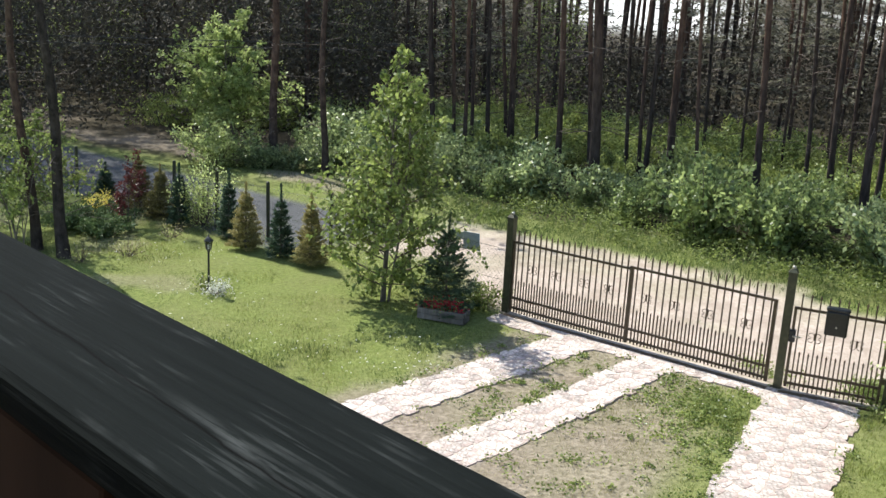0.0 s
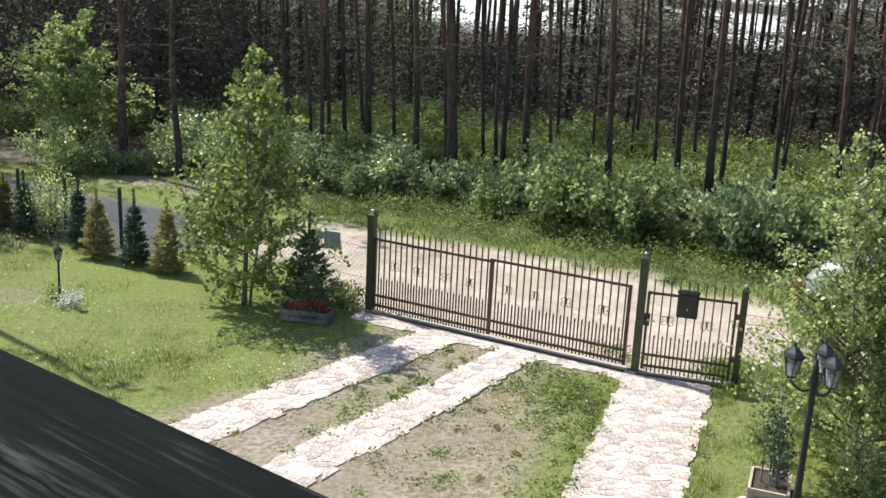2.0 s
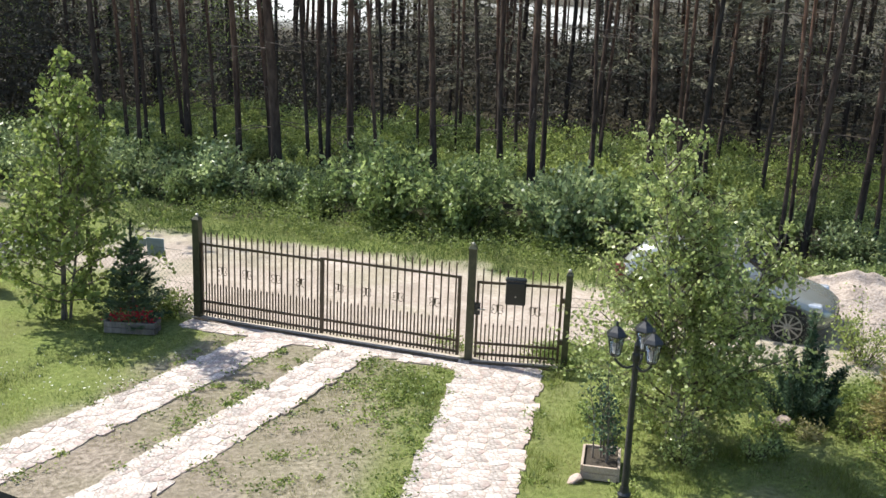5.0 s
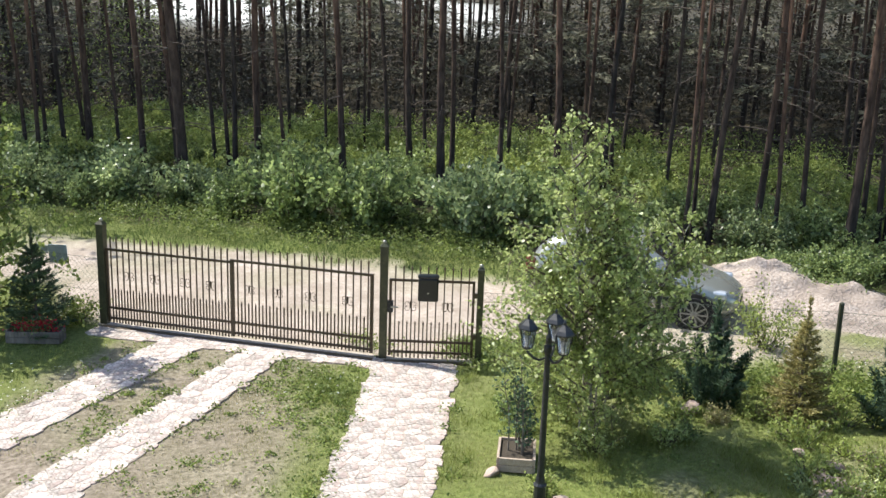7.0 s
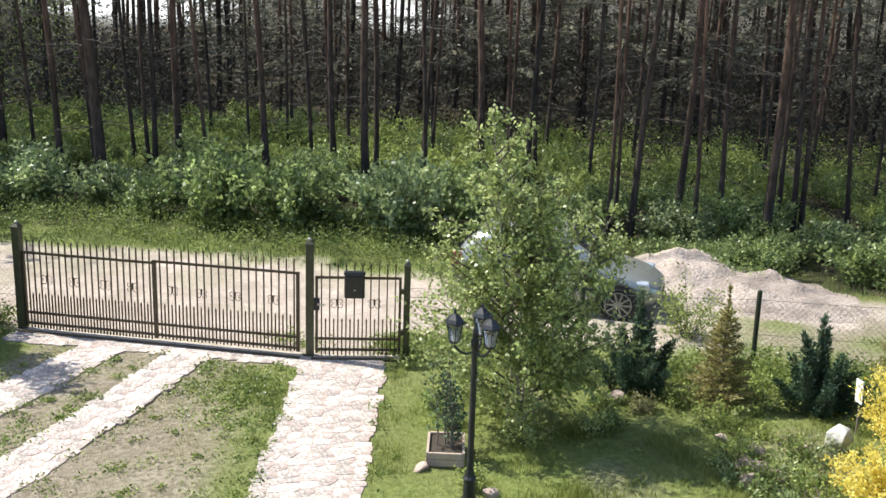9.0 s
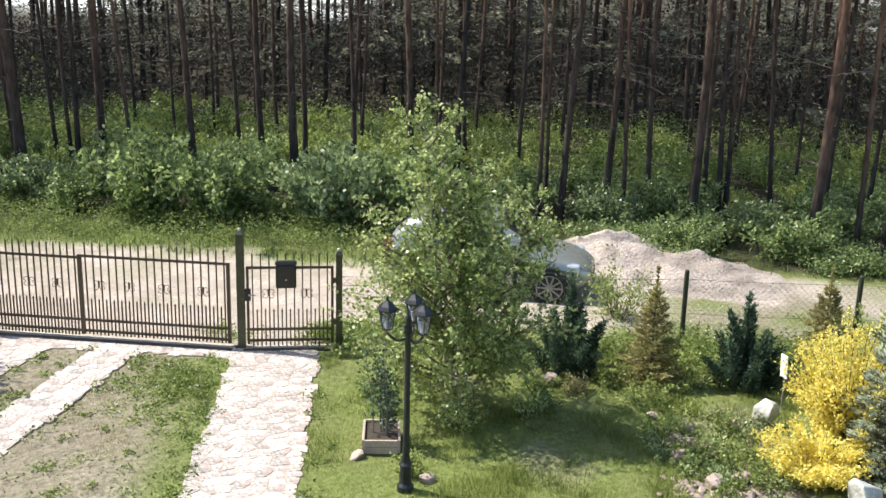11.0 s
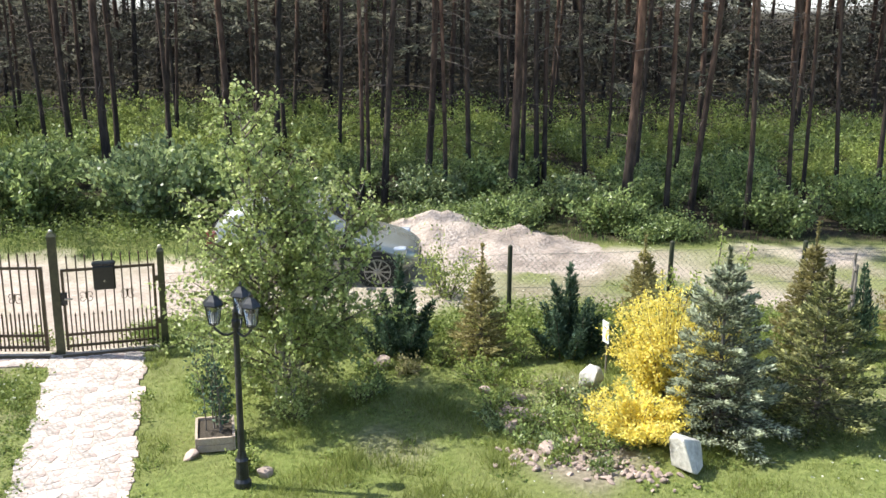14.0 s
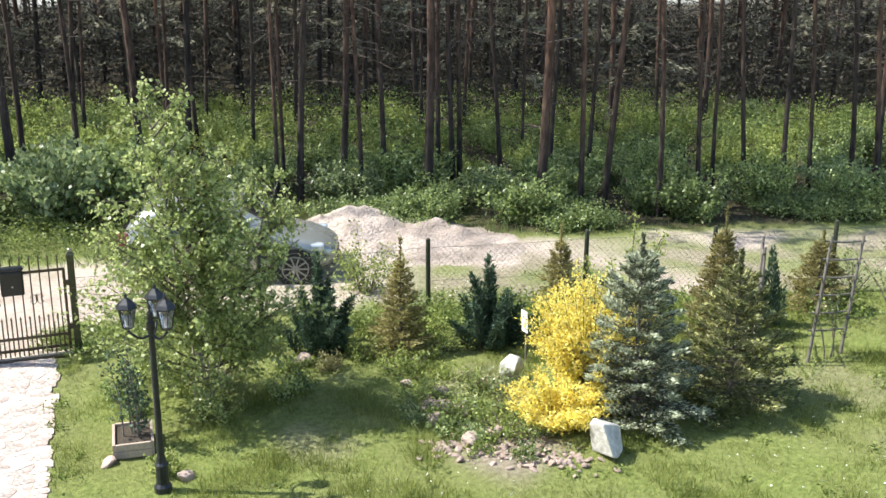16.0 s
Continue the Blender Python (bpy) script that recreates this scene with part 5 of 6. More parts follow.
def small_lamp(m):
    g = thing("garden_lamp", m, "small black garden lantern on a thin post in the lawn", "garden lamp")
    part("pole", lathe(bmesh.new(), [(0.045, -0.03), (0.045, 0.02), (0.019, 0.05), (0.016, 0.62), (0.024, 0.63), (0.024, 0.65)], 10), "black_iron", g)
    lantern_head(g, 0, 0, 0.64, 0.82)


tall_lamp(pose(4.57, 8.33, 0, 0, 0, 10))
small_lamp(pose(-3.51, 15.6, 0))
plant("flowering_clump", shrub(101, 0.32, 0.24, 14, 30, "white_petal", 0.035), pose(-3.42, 15.45, 0), "small clump of white flowers at the lantern foot", "flowers", "", TWO)
plant("flowering_clump", shrub(102, 0.35, 0.12, 8, 26, "leaf_bright", 0.05), pose(-3.62, 15.7, 0), "yellow-green leafy clump at the lantern foot", "flowers", "", TWO)

# trees beside the gate
plant("hornbeam_tree", broadleaf(3, 3.85, 1.55, 3, 32, 9, 17, "leaf_tree", "bark_grey", 0.082, 0.05, 0.16, 0.03, 1.2, 0.95), pose(-0.85, 15.6, 0), "slender young tree with bright green leaves", "tree")
plant("spruce_tree", spruce(5, 1.55, 0.50, 13, 8, "needle_spruce", 0.065, 0.18, 1.35), pose(0.16, 15.12, 0), "small dark green spruce beside the flower box", "tree")
plant("low_shrub", shrub(103, 0.55, 0.4, 20, 60, "leaf_tree", 0.05), pose(0.75, 15.55, 0), "low leafy shrub at the gate post", "bush", "", TWO)


def trough(m, l, w, h, material, label, boards):
    g = thing("planter_box", m, label, "planter")
    for y, n in ((-w / 2, "side"), (w / 2, "side")):
        for k in range(boards):
            z0 = h * k / boards
            part(n + "_board", boxed(-l / 2, l / 2, y - 0.014, y + 0.014, z0, z0 + h / boards - 0.004, bevel=0.004), material, g)
    for x in (-l / 2, l / 2):
        for k in range(boards):
            z0 = h * k / boards
            part("end_board", boxed(x - 0.014, x + 0.014, -w / 2 + 0.014, w / 2 - 0.014, z0, z0 + h / boards - 0.004, bevel=0.004), material, g)
    part("soil", boxed(-l / 2 + 0.015, l / 2 - 0.015, -w / 2 + 0.015, w / 2 - 0.015, 0.01, h - 0.035), "soil", g)
    return g


trough(pose(0.14, 14.83, 0, 0, 0, -20), 0.72, 0.26, 0.17, "grey_wood", "dark grey trough planted with red flowers", 2)
plant("red_flowers", shrub(104, 0.22, 0.34, 26, 16, "red_petal", 0.045, 1.0), pose(0.14, 14.83, 0.13, 0, 0, -20), "bright red flowers growing in the trough", "flowers", "", TWO).scale = (1.0, 0.42, 1)
plant("flower_leaves", shrub(105, 0.16, 0.34, 22, 20, "leaf_bush", 0.045, 1.0), pose(0.14, 14.83, 0.12, 0, 0, -20), "green leaves of the trough flowers", "leaves", "", TWO).scale = (1.0, 0.42, 1)

# hedge row along the fence
HEDGE = [(-2.15, 17.27, 1.25, 0), (-2.73, 17.69, 1.28, 1), (-3.42, 18.12, 1.2, 0), (-3.87, 18.84, 1.28, 1), (-4.55, 19.65, 1.5, 2), (-4.94, 19.48, 1.2, 1), (-5.46, 20.06, 1.05, 0), (-6.0, 20.5, 1.2, 0), (-6.9, 21.2, 0.8, 1)]
for i, (x, y, h, k) in enumerate(HEDGE):
    label = ("loose yellow-brown thuja in the hedge row", "dark narrow young conifer in the hedge row", "pale yellow-green shrub in the hedge row")[k]
    if k == 0:
        meshes, names = spruce(120 + i, h, 0.27, 14, 9, "needle_gold", 0.06, 0.16, 1.4), ("trunk", "branchwork", "crown")
    elif k == 1:
        meshes, names = spruce(120 + i, h, 0.21, 13, 8, "needle_dark", 0.065, 0.22, 1.3), ("trunk", "branchwork", "crown")
    else:
        meshes, names = shrub(120 + i, h, 0.55, 26, 90, "leaf_birch", 0.055), TWO
    plant("hedge_conifer" if k < 2 else "hedge_shrub", meshes, pose(x, y, 0, 0, 0, 40 * i), label, "conifer" if k < 2 else "bush", "hedge along the fence", names)
plant("red_maple_shrub", broadleaf(9, 1.55, 0.42, 3, 9, 5, 11, "red_leaf", "bark_grey", 0.055, 0.25, 0.1, 0.015), pose(-5.75, 19.1, 0), "dark red leaved ornamental shrub", "bush")
for i, (x, y, s) in enumerate([(-6.3, 19.2, 1.0), (-6.9, 19.0, 0.8), (-6.05, 18.5, 0.7)]):
    plant("spreading_juniper", shrub(130 + i, 0.7 * s, 0.75 * s, 28, 130, "needle_juniper", 0.05, 0.7, "twig", 0.07), pose(x, y, 0), "low spreading green juniper", "bush", "junipers", TWO)
plant("yellow_flowers", shrub(134, 0.42, 0.34, 22, 60, "yellow", 0.045), pose(-6.75, 20.4, 0), "low clump of yellow flowers", "flowers", "", TWO)
for i, (x, y, h) in enumerate([(-7.4, 17.9, 3.4), (-6.75, 18.3, 2.4), (-8.2, 18.4, 3.2), (-7.0, 17.0, 2.6)]):
    plant("sapling", broadleaf(140 + i, h, 1.0, 3, 12, 6, 15, "leaf_tree", "bark_grey", 0.06, 0.2, 0.15, 0.016), pose(x, y, 0), "thin leafy sapling beside the pine trunk", "tree", "saplings")
for i, (x, y) in enumerate([(-5.3, 17.3), (-5.9, 16.8), (-4.9, 18.6)]):
    plant("dry_twigs", shrub(145 + i, 0.45, 0.35, 18, 8, "grass_dry", 0.04), pose(x, y, 0), "sparse dry twiggy shrub in the lawn", "bush", "dry shrubs", TWO)

# right of the footpath
birch_meshes = broadleaf(17, 3.75, 1.48, 7, 23, 9, 25, "leaf_birch", "bark_birch", 0.055, 0.07, 0.12, 0.018, 0.9, 0.72)
plant("birch_tree", birch_meshes, pose(6.02, 9.86, 0), "many-stemmed young birch with small glossy leaves", "tree")
trough(pose(4.83, 9.36, 0, 0, 0, 62), 0.52, 0.38, 0.16, "planter_wood", "weathered wooden planter box with a leggy shrub", 2)
plant("planter_shrub", broadleaf(18, 1.15, 0.24, 6, 8, 2, 5, "needle_dark", "bark_grey", 0.045, 0.15, 0.05, 0.014), pose(4.83, 9.36, 0.10), "leggy upright shrub growing in the planter", "bush")
plant("cypress", plume(150, tufted(150, 1.3, 0.62, 11, 0.10, 0.30), "needle_dark", 1500, 0.075, 0.75), pose(7.95, 10.2, 0), "dark blue-green cypress with several pointed plumes", "conifer", "cypresses", TWO)
plant("cypress", plume(151, tufted(151, 1.25, 0.60, 11, 0.10, 0.36), "needle_dark", 1500, 0.075, 0.75), pose(9.6, 8.75, 0), "dark blue-green cypress with several pointed plumes", "conifer", "cypresses", TWO)
plant("golden_thuja", spruce(152, 1.5, 0.38, 15, 9, "needle_gold", 0.06, 0.2, 1.1, "", 1.0), pose(8.63, 9.38, 0), "loose golden-brown thuja at the fence", "conifer", "golden thujas", ("trunk", "branchwork", "crown"))
plant("golden_thuja", spruce(153, 1.2, 0.34, 12, 9, "needle_gold", 0.06, 0.2, 1.1, "", 1.0), pose(11.5, 9.1, 0), "loose golden-brown thuja at the fence", "conifer", "golden thujas", ("trunk", "branchwork", "crown"))
plant("golden_thuja", spruce(154, 1.75, 0.46, 17, 10, "needle_gold", 0.06, 0.18, 1.3, "", 0.9), pose(12.12, 6.85, 0), "tall golden-brown thuja behind the spruces", "conifer", "golden thujas", ("trunk", "branchwork", "crown"))
plant("golden_thuja", spruce(155, 1.15, 0.46, 12, 10, "needle_gold", 0.06, 0.15, 1.3, "", 0.8), pose(14.07, 6.4, 0), "bushy golden-brown thuja near the trellis", "conifer", "golden thujas", ("trunk", "branchwork", "crown"))
plant("narrow_juniper", plume(156, tufted(156, 1.15, 0.2, 4, 0.12), "needle_dark", 1500, 0.06), pose(12.95, 6.55, 0), "narrow dark green juniper behind the trellis", "conifer", "", TWO)
plant("lane_shrub", shrub(157, 1.1, 0.55, 20, 60, "leaf_bright", 0.055), pose(9.87, 11.5, 0), "light green shrub standing in the sand of the lane", "bush", "", TWO)
plant("yellow_broom", shrub(158, 1.68, 0.56, 150, 190, "yellow", 0.042, 0.6, "twig", 0.065), pose(9.22, 6.86, 0), "tall shrub covered in bright yellow blossom", "bush", "yellow blossom", TWO)
plant("yellow_broom", shrub(159, 0.80, 0.55, 64, 130, "yellow", 0.042, 0.6, "twig", 0.06), pose(8.36, 6.60, 0), "low shrub covered in bright yellow blossom", "bush", "yellow blossom", TWO)
plant("blue_spruce", spruce(12, 2.1, 0.70, 12, 11, "needle_blue", 0.07, 0.10, 1.2, "shoot_pale", 0.62), pose(9.12, 6.12, 0), "blue-grey spruce with pale new shoots", "tree", "spruces")
plant("spruce_tree", spruce(13, 1.8, 0.76, 11, 10, "needle_green", 0.07, 0.12, 1.3, "shoot_olive", 0.75), pose(10.28, 5.60, 0), "olive green spruce beside the blue spruce", "tree", "spruces")
plant("young_tree", shrub(23, 2.55, 0.32, 8, 130, "leaf_bright", 0.06, 0.5, "twig", 0.05), pose(10.4, 7.22, 0), "light green young tree behind the spruces", "tree", "", TWO)
for i, (x, y, h, w, k) in enumerate([(7.6, 8.0, 0.6, 0.22, "leaf_tree"), (7.65, 7.4, 0.35, 0.24, "leaf_bush"), (7.75, 6.75, 0.45, 0.35, "leaf_tree"), (8.45, 8.3, 0.3, 0.35, "leaf_bright"), (8.1, 9.5, 0.4, 0.3, "leaf_bright"), (9.2, 9.5, 0.5, 0.3, "leaf_bright"),
                                     (5.35, 10.6, 0.3, 0.25, "leaf_bush"), (4.2, 7.75, 0.32, 0.26, "leaf_bright"), (4.75, 8.6, 0.42, 0.12, "leaf_bright"), (5.9, 11.4, 0.75, 0.35, "leaf_bush2"), (7.2, 9.9, 0.3, 0.25, "leaf_tree"), (5.25, 10.1, 0.28, 0.2, "leaf_bush"), (14.9, 5.6, 1.3, 0.7, "leaf_bush2"), (7.35, 7.75, 0.3, 0.2, "leaf_bush2"), (7.9, 7.35, 0.3, 0.2, "leaf_birch"), (8.3, 7.75, 0.4, 0.2, "leaf_tree"), (7.5, 7.0, 0.25, 0.18, "leaf_bush2"), (7.95, 8.1, 0.25, 0.2, "leaf_birch"),
                                     (8.2, 8.75, 0.35, 0.4, "leaf_tree"), (7.0, 9.35, 0.3, 0.25, "leaf_bush"), (6.6, 9.2, 0.4, 0.25, "leaf_birch"), (5.8, 9.35, 0.45, 0.4, "leaf_birch"), (10.2, 8.6, 0.4, 0.4, "leaf_tree"), (10.9, 8.2, 0.5, 0.4, "leaf_bush2"), (5.7, 10.9, 0.5, 0.35, "leaf_birch"), (13.4, 7.4, 0.5, 0.5, "leaf_bush"), (15.3, 6.4, 1.0, 0.6, "leaf_bush"),
                                     (7.55, 7.55, 0.42, 0.32, "leaf_tree"), (7.95, 7.6, 0.36, 0.32, "leaf_birch"), (8.25, 7.2, 0.4, 0.35, "leaf_tree"), (7.7, 6.95, 0.32, 0.3, "leaf_tree"), (7.4, 7.3, 0.24, 0.25, "leaf_bush"), (8.0, 6.6, 0.3, 0.3, "leaf_bush"), (7.35, 6.75, 0.14, 0.2, "leaf_tree"), (7.6, 6.35, 0.14, 0.2, "leaf_bush"), (8.5, 7.7, 0.4, 0.3, "leaf_bush2"), (8.3, 9.0, 0.4, 0.3, "leaf_bright"), (9.0, 9.0, 0.35, 0.3, "leaf_bright"), (7.6, 9.6, 0.3, 0.25, "grass_dry")]):
    plant("garden_shrub", shrub(170 + i, h, w, 13, 26, k, 0.045, 0.5, "twig", 0.09), pose(x, y, 0), "small leafy green garden plant in the grass", "plant", "garden plants", TWO)


def angular_block(seed, m, size, label):
    """A quarried-looking block: the hull of a few random corners, its edges slightly worn."""
    r = random.Random(seed)
    bm = bmesh.new()
    for _ in range(11):
        d = Vector((r.gauss(0, 1), r.gauss(0, 1), r.gauss(0, 1))).normalized()
        bm.verts.new((d.x * size[0], d.y * size[1], d.z * size[2]))
    hull = bmesh.ops.convex_hull(bm, input=bm.verts[:])
    bmesh.ops.delete(bm, geom=[g for g in hull["geom_interior"] if isinstance(g, bmesh.types.BMVert)], context="VERTS")
    bmesh.ops.bevel(bm, geom=bm.edges[:], offset=0.012, segments=2, affect="EDGES", profile=0.5)
    return single("boulder", bm, "rock", label, "stone", m)


def boulder(seed, name, m, size, material, label, cuts=9):
    r = random.Random(seed)
    bm = bmesh.new()
    bmesh.ops.create_icosphere(bm, subdivisions=3, radius=1)
    for _ in range(cuts):
        n = Vector((r.gauss(0, 1), r.gauss(0, 1), r.gauss(0, 0.8))).normalized()
        d = r.uniform(0.45, 0.75)
        for v in bm.verts:
            k = v.co.dot(n) - d
            if k > 0:
                v.co -= n * k * 0.92
    for v in bm.verts:
        v.co = Vector((v.co.x * size[0], v.co.y * size[1], v.co.z * size[2])) * (1 + 0.05 * noise.noise(v.co * 3 + Vector((seed, 0, 0))))
    return single(name, bm, material, label, "stone", m)


angular_block(4, pose(8.17, 5.80, 0.17, 0, -22, 25), (0.26, 0.22, 0.30), "large angular white-grey boulder on the lawn edge")
angular_block(9, pose(9.0, 7.82, 0.12, 0, 35, 50), (0.26, 0.17, 0.18), "pale boulder leaning in the rockery")
boulder(5, "boulder", pose(4.85, 8.40, 0.02, 0, 0, 50), (0.12, 0.09, 0.07), "rock_dark", "rounded field stone beside the lamp post")
boulder(6, "boulder", pose(4.48, 9.2, -0.005, 0, 0, 10), (0.13, 0.10, 0.07), "rock_dark", "flat field stone at the planter")
boulder(7, "boulder", pose(7.45, 9.9, 0.05, 0, 0, 10), (0.15, 0.12, 0.10), "rock_dark", "field stone below the birch")
boulder(8, "boulder", pose(7.7, 7.75, 0.03, 0, 0, 70), (0.2, 0.16, 0.14), "rock_dark", "grey-pink field stone in the rockery")
rk = random.Random(5)
for i in range(18):
    s = rk.uniform(0.05, 0.13)
    boulder(120 + i, "field_stone", pose(7.75 + rk.gauss(0, 0.3), 7.55 + rk.gauss(0, 0.35), s * 0.25, 0, 0, rk.uniform(0, 360)), (s * 1.25, s, s * 0.75), "rock_dark", "field stone set in the rockery", 7)["group"] = "rockery stones"
for i in range(150):
    k = rk.random()
    x, y = 7.05 + 0.85 * k + rk.gauss(0, 0.13), 7.2 - 1.4 * k + rk.gauss(0, 0.15)
    s = rk.uniform(0.018, 0.055)
    boulder(20 + i, "field_stone", pose(x, y, s * 0.1, rk.uniform(-25, 25), rk.uniform(-25, 25), rk.uniform(0, 360)), (s * rk.uniform(1.0, 1.7), s, s * rk.uniform(0.5, 0.9)), "rock_dark", "small field stone edging the rockery", 12)["group"] = "rockery stones"
board("garden_sign", pose(9.48, 8.02, 0.40, 0, 0, -118) @ pose(0, 0, 0, 0, -8), 0.20, 0.27, "sign_white", "white board sign on a stake by the yellow shrub")
single("stake", boxed(-0.012, 0.012, 0.008, 0.03, -0.05, 0.52, bevel=0.003), "grey_wood", "thin wooden stake carrying the white board", "stake", pose(9.48, 8.02, 0, 0, 0, -118))


def trellis(m, w, h, rungs, label):
    g = thing("trellis", m, label, "trellis", "garden trellises")
    for x in (-w / 2, w / 2):
        part("upright", lathe(bmesh.new(), [(0.022, -0.05), (0.020, h * 0.5), (0.016, h)], 8), "grey_wood", g).location = (x, 0, 0)
    for i in range(rungs):
        z = h * (0.22 + 0.72 * i / (rungs - 1))
        part("rung", fast_mesh("rung", *tube_arrays([(-w / 2 - 0.08, 0.02, z + 0.02), (0, 0.025, z), (w / 2 + 0.07, 0.02, z + 0.015)], (0.013, 0.014, 0.012), 6), "grey_wood", True), None, g)


trellis(pose(11.75, 6.1, 0, 0, 3, 30), 0.65, 1.5, 4, "rough grey wooden trellis beside the spruce")
trellis(pose(13.15, 4.9, 0, 0, -4, 20), 0.5, 1.1, 3, "low rough grey wooden trellis at the shrub")
trellis(pose(12.35, 5.45, 0, 0, 7, -15), 0.60, 1.6, 6, "rough grey wooden ladder trellis leaning in the lawn")
plant("trellis_climber", broadleaf(24, 1.1, 0.3, 4, 5, 2, 4, "leaf_bush", "bark_grey", 0.04, 0.3, 0.1, 0.012), pose(12.4, 5.45, 0), "bare twiggy climber at the trellis foot", "plant")


# ---- the lane ----
def sand_heap():
    n = 70
    x, y = np.meshgrid(np.linspace(-2.8, 3.4, n), np.linspace(-2.6, 2.0, n), indexing="ij")

    def lobe(cx, cy, sx, sy, top):
        return top * np.exp(-(((x - cx) / sx) ** 2 + ((y - cy) / sy) ** 2))

    # a high dump with a second one beside it, and an apron trodden out towards the fence
    h = np.cbrt(lobe(-0.35, 0.15, 1.0, 0.9, 0.56) ** 3 + lobe(0.7, -0.2, 1.2, 0.95, 0.30) ** 3) + lobe(1.2, -1.0, 1.4, 0.9, 0.13) + lobe(-1.0, -0.9, 0.9, 0.8, 0.08)
    h = h * (0.92 + 0.16 * vnoise(x, y, 1.6, 40)) + (vnoise(x, y, 3.2, 41) - 0.5) * 0.15 * np.minimum(1, h * 4) + (vnoise(x, y, 9, 42) - 0.5) * 0.10 * np.minimum(1, h * 4)
    V = np.stack([x, y, h - 0.075], -1).reshape(-1, 3)
    i, j = np.meshgrid(np.arange(n - 1), np.arange(n - 1), indexing="ij")
    a = i * n + j
    F = np.stack([a, a + n, a + n + 1, a + 1], -1).reshape(-1, 4)
    ob = tagged(new("sand_heap", fast_mesh("sand_heap", V, F, "sand", True)), "heap of pale loose sand dumped on the lane", "sand heap")
    ob.matrix_basis = pose(12.05, 13.75, 0, 0, 0, -36.9)


sand_heap()


def car(m):
    """A small pale hatchback: body lofted from cross sections, cut wheel arches, glass and lamps."""
    g = thing("car", m, "dusty pale silver hatchback parked on the sandy lane", "car")
    L = 3.7
    # station: x from the tail, half width, sill, belt and bonnet height, roof height, roof half width
    st = [(0.00, 0.62, 0.42, 0.74, 0.76, 0.50), (0.06, 0.72, 0.30, 0.86, 0.90, 0.54), (0.22, 0.79, 0.26, 0.93, 1.20, 0.56), (0.45, 0.82, 0.24, 0.95, 1.38, 0.58), (0.9, 0.83, 0.22, 0.95, 1.46, 0.60),
          (1.5, 0.83, 0.22, 0.94, 1.48, 0.60), (2.0, 0.83, 0.22, 0.92, 1.44, 0.59), (2.4, 0.82, 0.22, 0.91, 1.24, 0.60), (2.75, 0.81, 0.23, 0.86, 0.93, 0.64), (2.95, 0.80, 0.24, 0.81, 0.85, 0.64),
          (3.3, 0.77, 0.25, 0.71, 0.77, 0.60), (3.55, 0.68, 0.27, 0.60, 0.68, 0.54), (3.68, 0.55, 0.32, 0.54, 0.60, 0.45), (3.72, 0.45, 0.40, 0.50, 0.54, 0.40)]
    bm = bmesh.new()
    rings = []
    for x, w, s, b, t, rw in st:
        pts = [(0, s), (w * 0.85, s), (w, s + 0.10), (w + 0.005, (s + b) / 2), (w * 0.97, b), ((w * 0.97 + rw) / 2 + 0.03, (b + t) / 2), (rw, t - 0.04 * (t - b > 0.2)), (rw * 0.6, t + 0.01), (0, t + 0.02)]
        rings.append([bm.verts.new((x, y, z)) for y, z in pts] + [bm.verts.new((x, -y, z)) for y, z in pts[-2:0:-1]])
    n = len(rings[0])
    for a, b in zip(rings, rings[1:]):
        for i in range(n):
            bm.faces.new((a[i], a[(i + 1) % n], b[(i + 1) % n], b[i]))
    bm.faces.new(rings[0])
    bm.faces.new(rings[-1][::-1])
    bmesh.ops.recalc_face_normals(bm, faces=bm.faces)
    bmesh.ops.subdivide_edges(bm, edges=bm.edges[:], cuts=1, use_grid_fill=True, smooth=0.35)
    body = part("body", bm, "car_paint", g)
    for p in body.data.polygons:
        p.use_smooth = True
    wheels = (0.66, 3.02)
    for side in (-1, 1):
        # side windows between the pillars
        for x0, x1, x2, x3 in ((0.62, 1.28, 1.32, 0.78), (1.36, 2.30, 1.98, 1.40)):
            bw = bmesh.new()
            vs = [bw.verts.new((x, side * y, z)) for x, y, z in ((x0, 0.812, 0.985), (x1, 0.812, 0.975), (x2, 0.672, 1.375), (x3, 0.668, 1.37))]
            bw.faces.new(vs)
            r = bmesh.ops.extrude_face_region(bw, geom=bw.faces[:])
            for v in [q for q in r["geom"] if isinstance(q, bmesh.types.BMVert)]:
                v.co.y += side * 0.02
            bmesh.ops.recalc_face_normals(bw, faces=bw.faces)
            part("side_window", bw, "car_glass", g, "dark side window")
        part("door_handle", boxed(1.42, 1.58, side * 0.855 - 0.012, side * 0.855 + 0.012, 0.80, 0.83, bevel=0.008), "car_paint", g)
        part("wing_mirror", boxed(2.12, 2.24, side * 0.92 - 0.08, side * 0.92 + 0.08, 0.96, 1.07, bevel=0.03), "car_paint", g)
        part("headlamp", boxed(3.20, 3.52, side * 0.66 - 0.09, side * 0.66 + 0.09, 0.60, 0.735, bevel=0.04), "head_lamp", g, "large clear headlamp")
        part("tail_lamp", boxed(0.02, 0.20, side * 0.72 - 0.055, side * 0.72 + 0.055, 0.70, 0.98, bevel=0.03), "tail_lamp", g, "upright red tail lamp")
        part("side_strip", boxed(1.05, 2.6, side * 0.836 - 0.012, side * 0.836 + 0.012, 0.50, 0.55, bevel=0.008), "plastic", g)
        for x in wheels:
            arch = lathe(bmesh.new(), [(0.365, -0.02), (0.365, 0.02)], 28)
            part("wheel_arch", arch, "plastic", g, "dark wheel arch").matrix_basis = pose(x, side * 0.828, 0.32, 90)
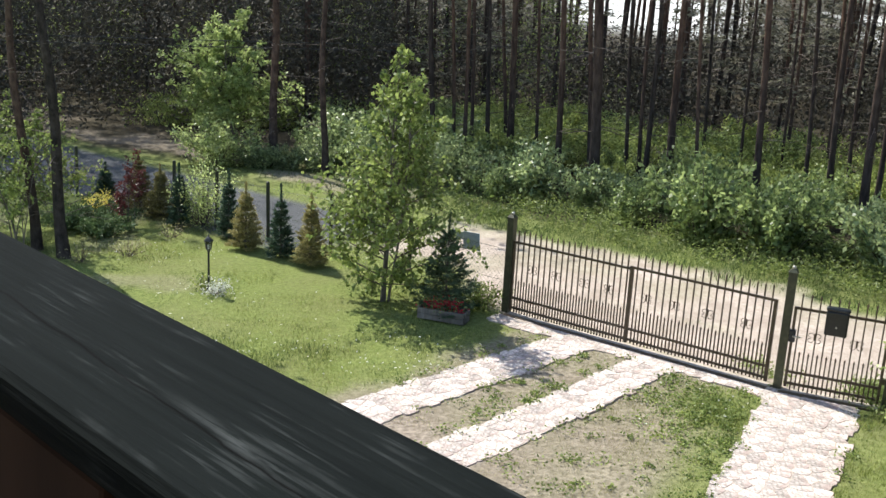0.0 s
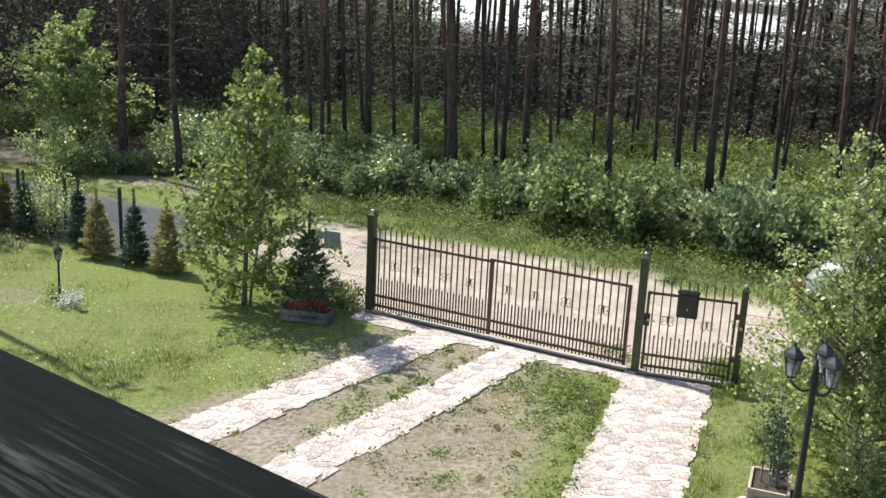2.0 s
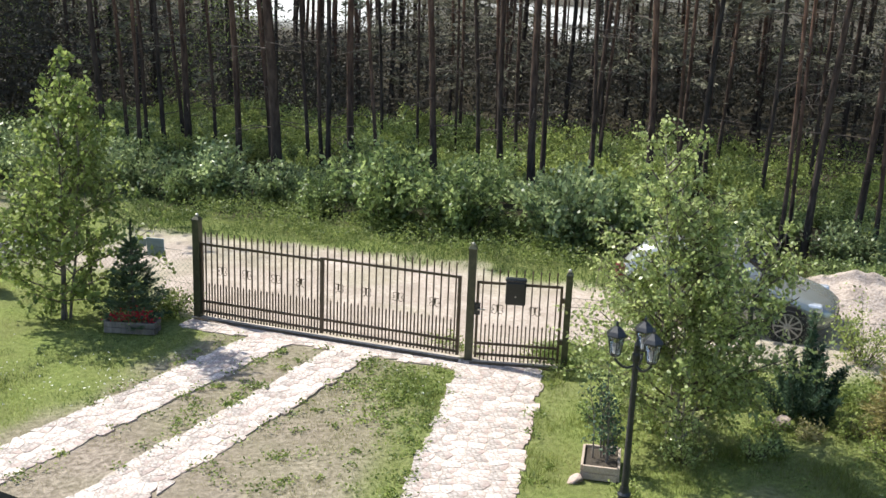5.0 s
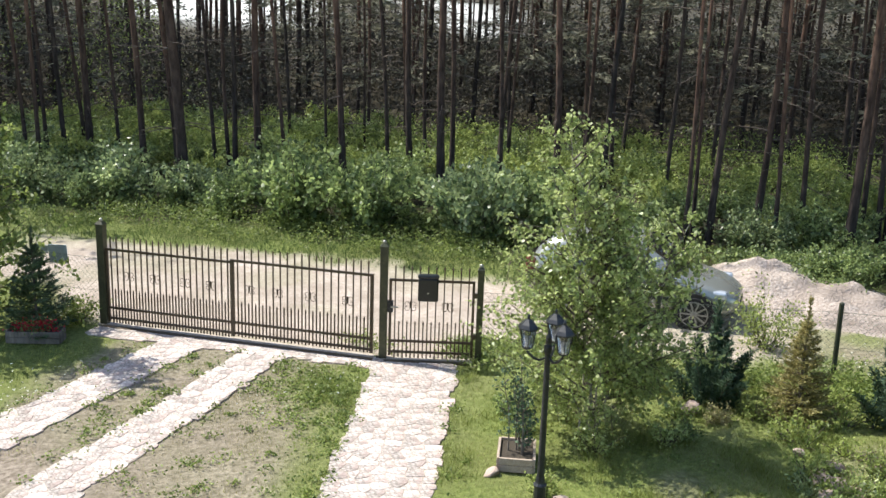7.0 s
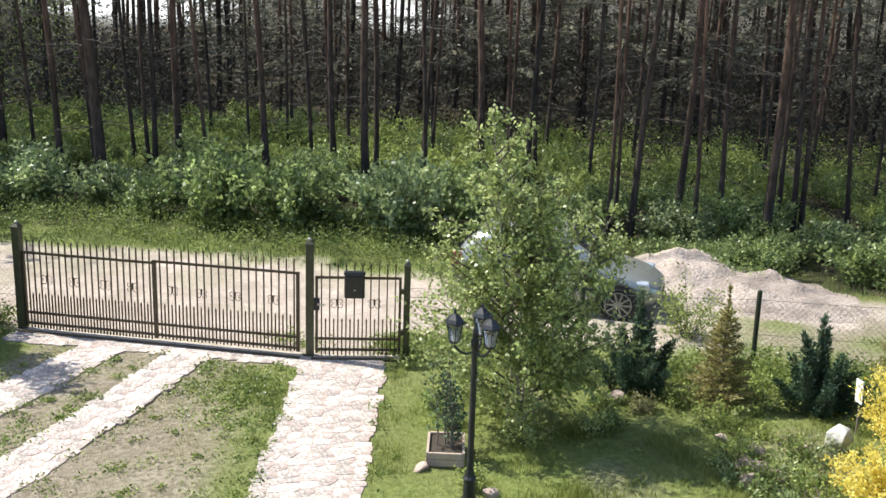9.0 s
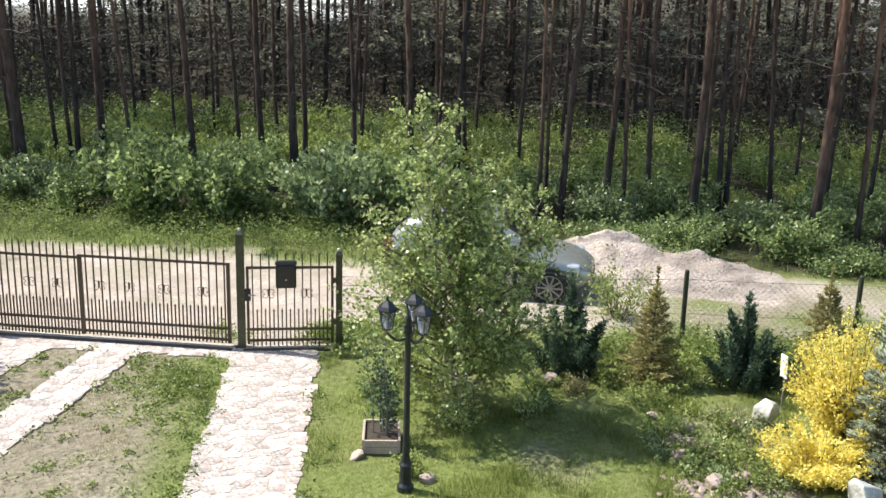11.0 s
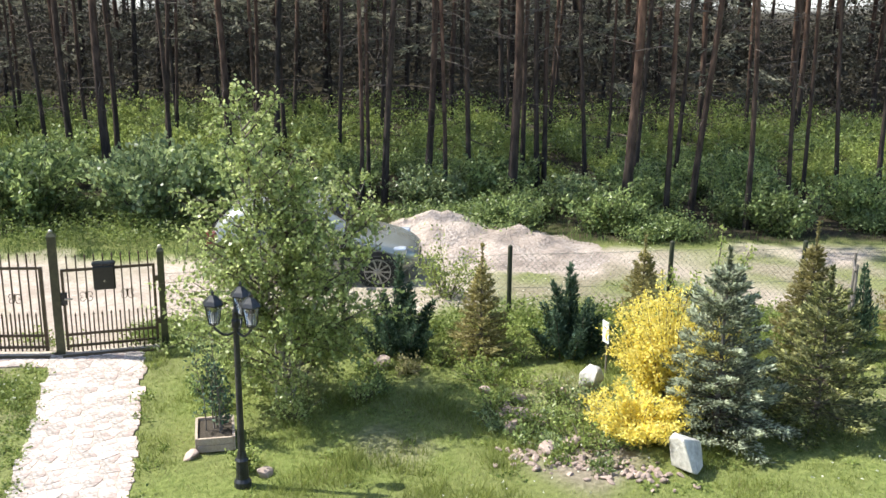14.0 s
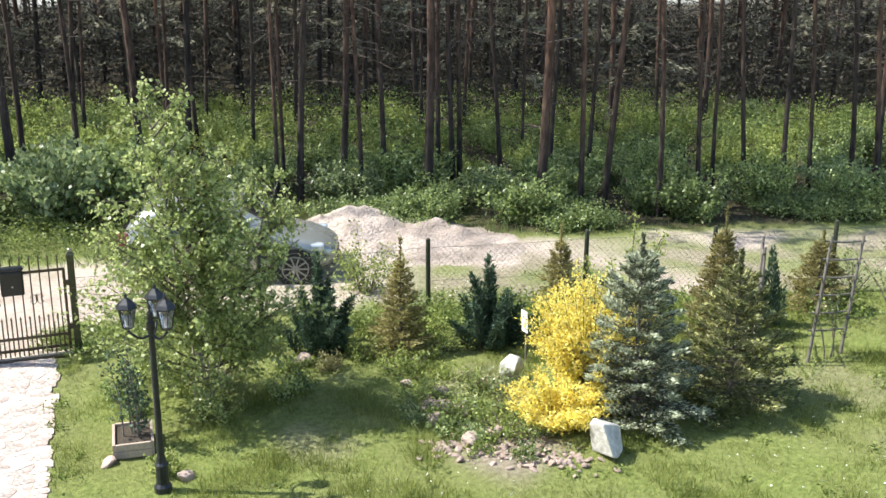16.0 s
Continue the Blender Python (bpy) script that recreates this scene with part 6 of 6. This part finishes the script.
            wh = part("wheel", lathe(bmesh.new(), [(0.20, -0.085), (0.29, -0.08), (0.31, -0.05), (0.31, 0.05), (0.29, 0.08), (0.20, 0.085)], 28), "tyre", g, "black tyre")
            wh.matrix_basis = pose(x, side * 0.785, 0.31, 90)
            cov = bmesh.new()
            lathe(cov, [(0.225, 0.05), (0.225, 0.07), (0.05, 0.075)], 20)
            rim = part("rim", cov, "plastic", wh)
            sp = bmesh.new()
            for k in range(10):
                c = bmesh.ops.create_cube(sp, size=1, matrix=Matrix.Rotation(k * math.pi / 5, 4, "Z") @ Matrix.Translation((0.135, 0, 0.082)) @ Matrix.Diagonal((0.19, 0.030, 0.018, 1)))
            lathe(sp, [(0.055, 0.07), (0.055, 0.092), (0.03, 0.1)], 14)
            spk = part("spokes", sp, "rim", wh, "silver ten-spoke wheel cover")
            ring = lathe(bmesh.new(), [(0.238, 0.07), (0.238, 0.088), (0.220, 0.09), (0.220, 0.07)], 24)
            rg = part("rim_ring", ring, "rim", wh)
            if side > 0:
                for o in (rim, spk, rg):
                    o.matrix_basis = pose(0, 0, 0, 180)
    for name, x0, z0, x1, z1, wd0, wd1 in (("windscreen", 2.66, 0.985, 2.06, 1.435, 0.62, 0.54), ("rear_window", 0.10, 0.985, 0.40, 1.37, 0.55, 0.50)):
        bw = bmesh.new()
        vs = [bw.verts.new(p) for p in ((x0, -wd0, z0), (x0, wd0, z0), (x1, wd1, z1), (x1, -wd1, z1))]
        bw.faces.new(vs)
        r = bmesh.ops.extrude_face_region(bw, geom=bw.faces[:])
        for v in [q for q in r["geom"] if isinstance(q, bmesh.types.BMVert)]:
            v.co += Vector((0.04 if name == "windscreen" else -0.04, 0, 0.035))
        bmesh.ops.recalc_face_normals(bw, faces=bw.faces)
        part(name, bw, "car_glass", g, "dark glass")
    part("grille", boxed(3.62, 3.74, -0.36, 0.36, 0.36, 0.46, bevel=0.02), "plastic", g)
    part("rear_bumper", boxed(-0.04, 0.16, -0.64, 0.64, 0.38, 0.58, bevel=0.05), "car_paint", g)
    part("number_plate", boxed(-0.055, -0.04, -0.26, 0.26, 0.62, 0.73, bevel=0.003), "sign_white", g)
    return g


CAR_DIR = math.degrees(math.atan2(-0.66, 0.75))
hatchback = car(pose(9.08, 13.82, 0.0, 0, 0, CAR_DIR) @ pose(-1.85 * 0.89, 0, -0.03))
hatchback.scale = (0.89, 0.89, 0.85)

# ---- the stones of the drive, one by one ----
flagstones("pavement_1", STRIPS[0], 0.165, 1, "pale flagstone wheel strip of the drive")
flagstones("pavement_2", STRIPS[1], 0.175, 2, "pale flagstone wheel strip of the drive")
flagstones("pavement_3", STRIPS[2], 0.155, 3, "pale pinkish flagstone footpath to the wicket")
flagstones("pavement_4", STRIPS[3], 0.16, 4, "flagstone band along the gate")
